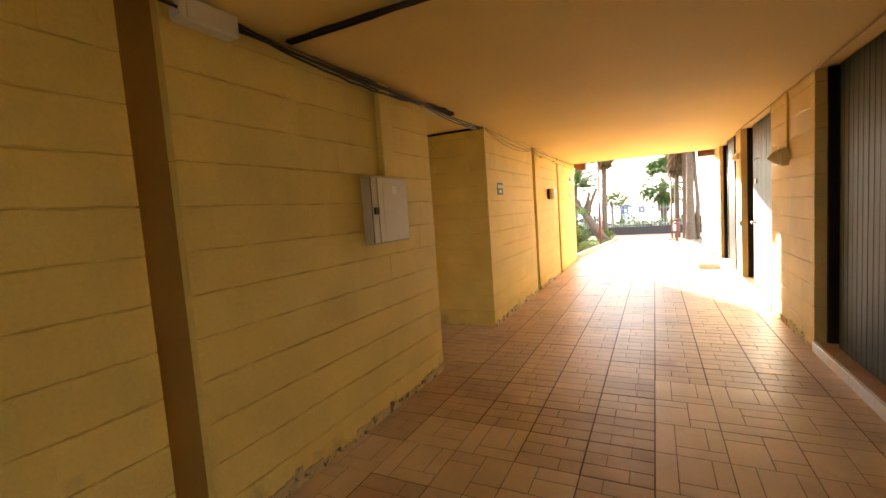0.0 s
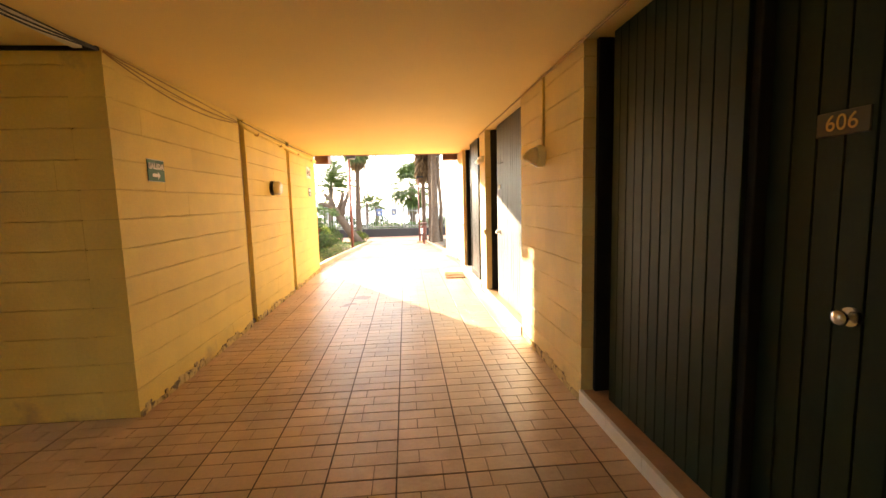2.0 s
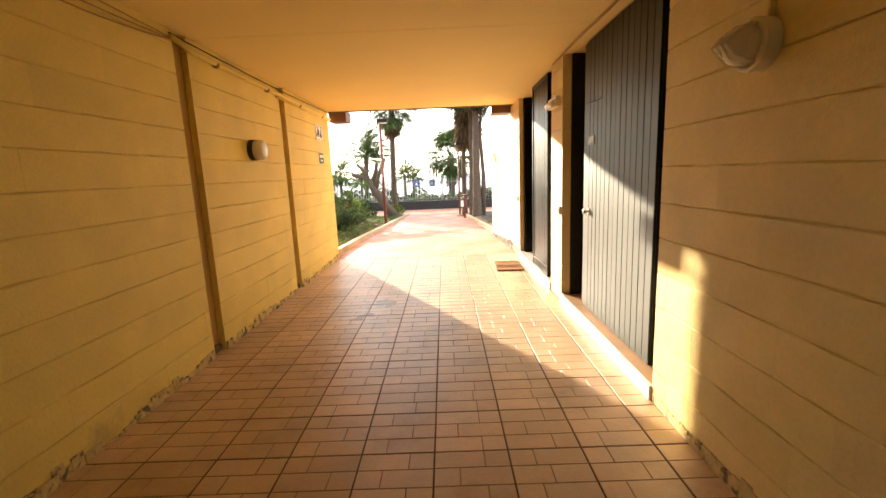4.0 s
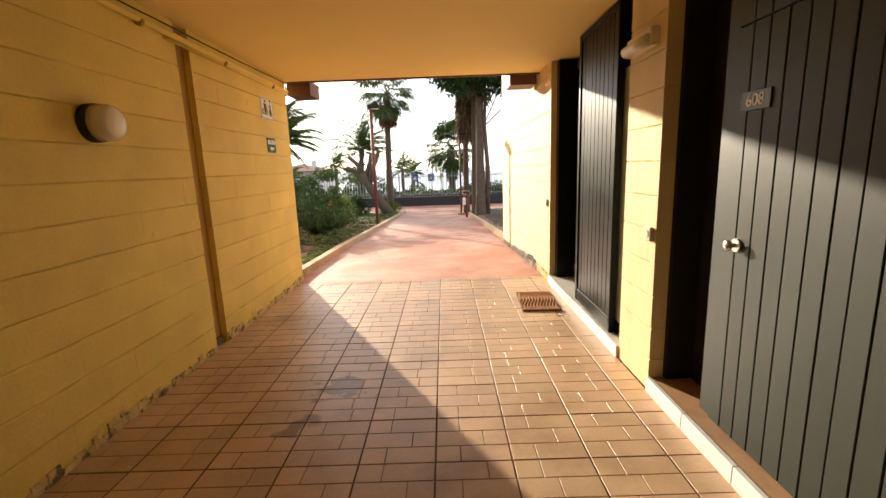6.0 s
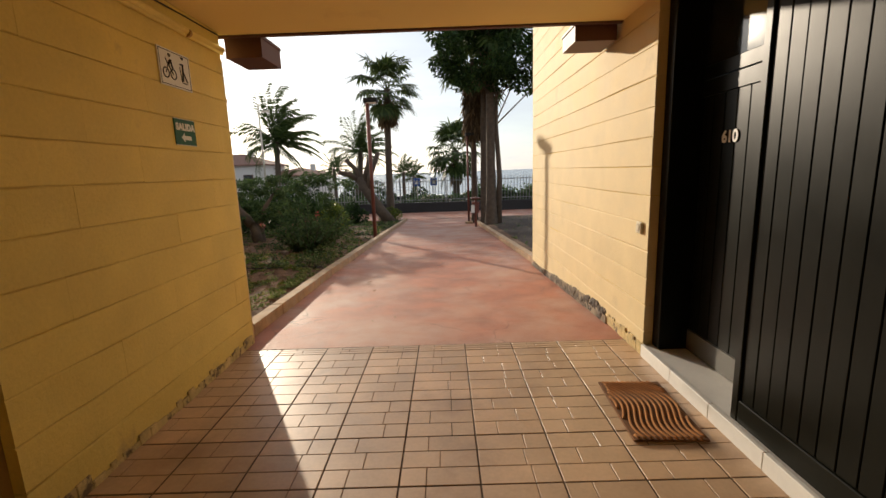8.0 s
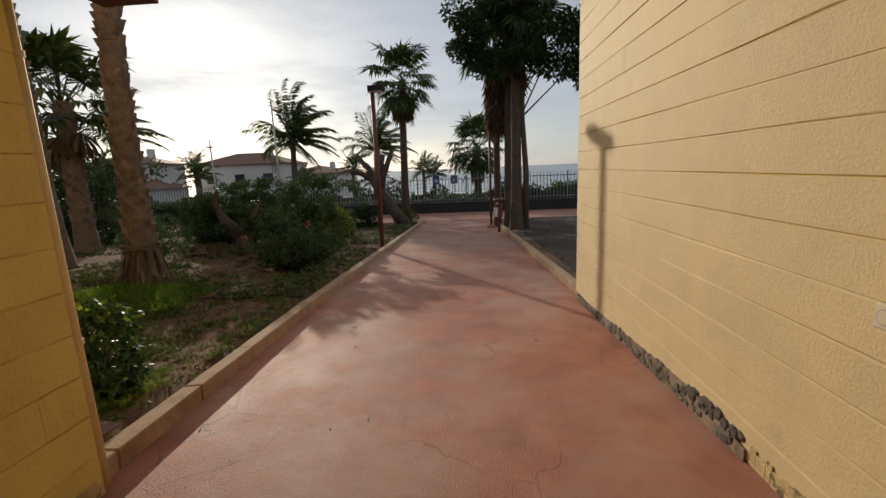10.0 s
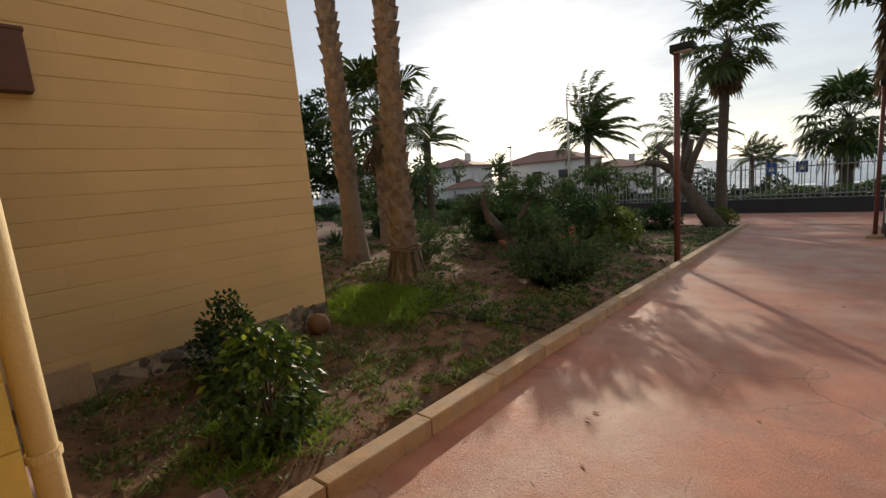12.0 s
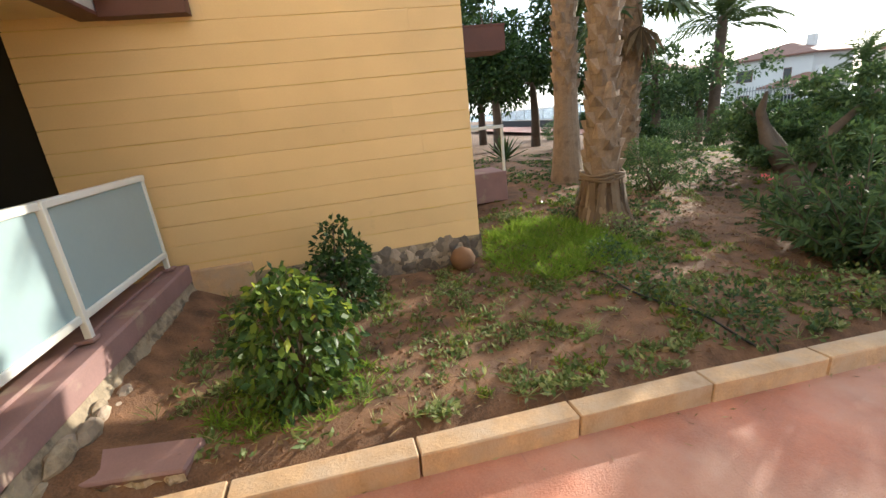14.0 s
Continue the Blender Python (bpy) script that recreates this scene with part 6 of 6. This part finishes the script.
def hedge(x0, x1, y, z0, z1, n, label, d=1.2, m=LEAF_O, flowers=0):
    """Leaves over an uneven solid core, coloured dark as the shade between them."""
    h = thing("hedge", ((x0 + x1) / 2, y, z0), label, "hedge")
    w = (x1 - x0) / 2
    top = lambda x: (z1 - z0) * (.82 + .30 * noise.noise((x * .45 + x0, y, 0)) + .12 * noise.noise((x * 1.7, y, 5)))
    core, steps = Geo(), int(2 * w / .5)
    prof = []
    for i in range(steps + 1):
        x = -w + 2 * w * i / steps
        hh = top(x) * .86
        prof.append([(x, -d * .8, -.1), (x, -d * .72, hh * .8), (x, -d * .4, hh), (x, d * .4, hh), (x, d * .8, -.1)])
    vs = [p for row in prof for p in row]
    core.add(vs, [(i * 5 + k, (i + 1) * 5 + k, (i + 1) * 5 + k + 1, i * 5 + k + 1) for i in range(steps) for k in range(4)])
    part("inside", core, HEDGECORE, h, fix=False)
    g, fl = Geo(), Geo()
    for k in range(n):
        x, q = VEG.uniform(-w, w), VEG.random()
        p = Vector((x, (VEG.choice((-1, -1, 1)) * d * (1 - .45 * q ** 3) if VEG.random() < .75 else VEG.uniform(-d, d) * .5), top(x) * q ** .55))
        leaf(g, p, rand_dir(.3), .26, .13)
        if k < flowers:
            leaf(fl, p + Vector((0, -.08, .05)), rand_dir(.3), .16, .13, 0)
    part("foliage", g, m, h, fix=False)
    if flowers:
        part("blossom", fl, CREAMFLOWER, h, "pale blossoms", fix=False)


CREAMFLOWER = leaf_material("pale_blossom", (0.55, 0.52, 0.40), (0.70, 0.66, 0.55), 0.2, 0.7)
hedge(4.2, 40, 42.5, -1.7, .62, 9000, "clipped green hedge beyond the fence", 1.2, LEAF_O, 160)
hedge(-7, 4, 39.6, -1.5, .02, 3600, "low green hedge with pale blossoms behind the fence", 1.0, LEAF_O, 220)
hedge(-24, -7, 40.0, -1.6, .35, 4600, "green hedge behind the fence", 1.2, LEAF_D)
hedge(-34, -10, 35.6, -1.0, .35, 5200, "dense green hedge inside the fence", .5, LEAF_D)
hedge(-60, -24, 47, -1.8, .0, 3600, "green hedge along the street")
for x, yy, k in ((-3.4, 41.6, 1.25), (-5.6, 42.0, 1.0), (-8.6, 42.4, 1.15), (-.6, 47.0, 1.1), (3.9, 41.4, .8), (-10.5, 43.5, 1.3)):
    shrub("shrub", (x, yy, -1.45 - .06 * (yy - 37.2)), [((0, 0, .9 * k), .9 * k), ((.7 * k, .1, .7 * k), .7 * k), ((-.7 * k, .1, .75 * k), .75 * k), ((.1, 0, 1.5 * k), .6 * k)], 1500, .26, .12, LEAF_D, "tall dark shrub beyond the fence", "shrub", 4)

# ---- ground cover ----
def scatter(name, n, x0, x1, y0, y1, mat, label, leaves, length, width, cond, up=.5, kind="stuff"):
    g = Geo()
    for _ in range(n):
        x, yy = VEG.uniform(x0, x1), VEG.uniform(y0, y1)
        if not cond(x, yy):
            continue
        z = gz(x, yy)
        for _ in range(leaves):
            d = rand_dir(up)
            d.z = abs(d.z) * .8 + .12
            leaf(g, Vector((x + VEG.uniform(-.03, .03), yy + VEG.uniform(-.03, .03), z - .005)), d.normalized(), length * VEG.uniform(.5, 1.3), width * VEG.uniform(.7, 1.3))
    ob = new(name, g.mesh(name, mat))
    tagged(ob, label, "plants", "", kind)


def bed(x, y):
    return not (-1.0 < x < -.25 and y < 13.35) and x < kerb_x(y) - .2 and not (x < -3.0 and y < 15.8) and not (y < 12.8)


def patchy(x, y):
    return bed(x, y) and noise.noise((x * .9, y * .9, 7)) > .02


scatter("weeds", 6500, -4.5, -.15, 12.9, 18, WEED, "sparse pale green weeds on reddish soil", 7, .06, .022, lambda x, y: bed(x, y) and noise.noise((x * 2.6, y * 2.6, 7)) > .12, .6)
scatter("weeds", 420, -4.5, -.15, 12.9, 18, WEED, "small scattered weeds on reddish soil", 8, .07, .024, bed, .6)
scatter("weeds", 1600, -4.5, -.15, 12.9, 18, LEAF_Y, "bright green tufts of weed on the soil", 14, .06, .014, lambda x, y: bed(x, y) and noise.noise((x * 2.1, y * 2.1, 9)) > .17, .8)
scatter("weeds", 2500, -9, -.2, 17.5, 30, WEED, "sparse pale green weeds in the garden", 9, .08, .03, patchy, .6)
scatter("weeds", 9000, -11, -.2, 17, 31.5, LEAF_O, "green ground cover in the garden", 9, .065, .028, lambda x, y: bed(x, y) and noise.noise((x * .8, y * .8, 5)) > -.08)
scatter("weeds", 1800, -9, -.3, 16, 31.5, LEAF_Y, "yellow-green low weeds in the garden", 8, .08, .04, lambda x, y: bed(x, y) and noise.noise((x * .5, y * .5, 3)) > .1)
scatter("grass", 1500, -4.0, -1.7, 15.55, 17.6, GRASS, "bright green grass at the palm's foot", 7, .16, .008, lambda x, y: bed(x, y) and ((x + 2.85) / 1.0) ** 2 + ((y - 16.45) / .78) ** 2 < 1 + .4 * noise.noise((x * 3, y * 3, 1)), 1.2)
scatter("grass", 260, -4.0, -.2, 12.9, 17, WEED, "thin pale grass tufts on the soil", 14, .13, .006, lambda x, y: bed(x, y) and noise.noise((x * 1.7, y * 1.7, 21)) > .05, 1.0)
scatter("grass", 160, -1.7, -.6, 13.3, 14.5, GRASS, "green grass round the bush's foot", 14, .12, .009, lambda x, y: bed(x, y) and ((x + 1.1) / .5) ** 2 + ((y - 13.8) / .5) ** 2 < 1, .8)
scatter("dry_straw", 4200, -5, -.15, 12.9, 22, STRAW, "dry stalks and litter on the soil", 1, .12, .006, lambda x, y: bed(x, y), .05)
scatter("dry_leaves", 700, -5, -.2, 13.2, 22, STRAW, "fallen dry leaves on the soil", 1, .07, .035, lambda x, y: bed(x, y), .02)
scatter("weeds", 300, 3.4, 7.5, 17.3, 30, WEED, "sparse weeds on dark soil", 6, .08, .03, lambda x, y: noise.noise((x, y, 2)) > .15)
scatter("weeds", 520, 3.5, 8.5, 16.8, 31, LEAF_O, "low weeds on dark soil", 8, .09, .035, lambda x, y: noise.noise((x, y, 2)) > .05)
scatter("dry_straw", 900, 3.45, 8.0, 16.6, 30, STRAW, "dry stalks on dark soil", 1, .16, .008, lambda x, y: True, .05)
scatter("weeds", 1500, -3.6, -.2, 12.95, 17.5, WEED, "pale leafy weeds in clumps on the soil", 9, .045, .026, lambda x, y: bed(x, y) and noise.noise((x * 3.4, y * 3.4, 31)) > .24, .35)
g = Geo()
for _ in range(6000):
    x, yy = VEG.uniform(-5, -.2), VEG.uniform(12.9, 20)
    if bed(x, yy):
        r = VEG.choice((.006, .008, .008, .012, .012, .02))
        z = gz(x, yy)
        g.add([(x + r, yy, z), (x - r * .5, yy + r, z), (x - r * .6, yy - r, z), (x, yy, z + r)], [(0, 1, 3), (1, 2, 3), (2, 0, 3)])
tagged(new("pebbles", g.mesh("pebbles", SOIL)), "small clods of reddish soil", "stones", "", "stuff")
g = Geo()
for _ in range(110):
    x, yy = VEG.uniform(-.1, 3.0), VEG.uniform(13.0, 20)
    if VEG.random() < .5:
        x = kerb_x(yy) + abs(VEG.gauss(0, .12))
    leaf(g, Vector((x, yy, path_z(yy) + .006)), Vector((VEG.uniform(-1, 1), VEG.uniform(-1, 1), .03)).normalized(), VEG.uniform(.015, .07), VEG.uniform(.004, .014), 0)
tagged(new("litter", g.mesh("litter", STRAW)), "dry leaf litter on the red path", "litter", "", "stuff")
h = thing("irrigation_hose", (0, 0, 0), "thin black irrigation hose on the soil", "hose")
part("hose", Geo().tube([(-3.0 + .12 * i, 16.15 + .025 * i + .05 * math.sin(i * .8), gz(-3.0 + .12 * i, 16.15 + .025 * i) + .012) for i in range(22)], .009, 6), BLACK, h, smooth=True)
c = thing("coconut_husk", (-2.88, 15.43, gz(-2.88, 15.43)), "brown round husk by the wall's corner", "husk")
g = Geo()
g.tube([(0, 0, -.02), (0, 0, .04), (0, 0, .12), (0, 0, .2), (0, 0, .235)], [.06, .12, .14, .1, .03], 12)
part("husk", g, material("husk_fibre", (0.20, 0.10, 0.05), .95, vary=.3, bump=.8), c, smooth=True)
for x, yy, s in ((-5.08, 22.35, 1.0), (-6.48, 24.75, 1.1), (-4.14, 26.55, .9), (-8.48, 21.75, .8), (-5.34, 28.95, 1.0), (-2.54, 28.55, .8), (-7.94, 28.55, 1.1), (-4.6, 22.3, 1.1), (-3.0, 22.8, 1.2), (-4.2, 24.4, 1.3)):
    shrub("shrub", (x, yy, gz(x, yy)), [((0, 0, .5 * s), .55 * s), ((.5 * s, .2, .42 * s), .45 * s), ((-.5 * s, .1, .42 * s), .48 * s), ((.1, 0, .85 * s), .38 * s)], 2300, .13, .05, LEAF_D if s != 1.0 else LEAF_O, "dense green garden shrub", "shrub", 5)

# spiky plants and a pruned stump beyond the wing
for x, yy, k in ((-9.9, 18.7, 1.0), (-8.3, 19.6, .7)):
    ag = thing("agave", (x, yy, gz(x, yy)), "grey-green spiky agave on the soil", "plant")
    for i in range(26):
        a, el = i * 2.39996, .25 + 1.1 * i / 26
        d = Vector((math.cos(a) * math.cos(el), math.sin(a) * math.cos(el), math.sin(el)))
        sd = Vector((-math.sin(a), math.cos(a), 0)) * .045 * k
        tip, mid = d * .75 * k, d * .35 * k
        g = Geo().add([sd * .7, -sd * .7, mid + sd + Vector((0, 0, .02)), mid - sd + Vector((0, 0, .02)), mid + Vector((0, 0, -.015)), tip], [(0, 4, 2), (0, 1, 4), (1, 3, 4), (2, 4, 5), (4, 3, 5), (2, 5, 3), (0, 2, 3, 1)])
        part("blade", g, LEAF_O, ag, fix=False)
st = thing("pruned_stump", (-5.75, 16.95, gz(-5.75, 16.95)), "reddish cut-back shrub with bare stubs", "shrub")
for i in range(11):
    a = i * 2.39996
    part("stub", Geo().tube([(0, 0, -.03), (.09 * math.cos(a), .09 * math.sin(a), .16), (.17 * math.cos(a), .17 * math.sin(a), .30 + .06 * math.sin(i * 3))], [.025, .02, .014], 7), DEADFROND, st, smooth=True)
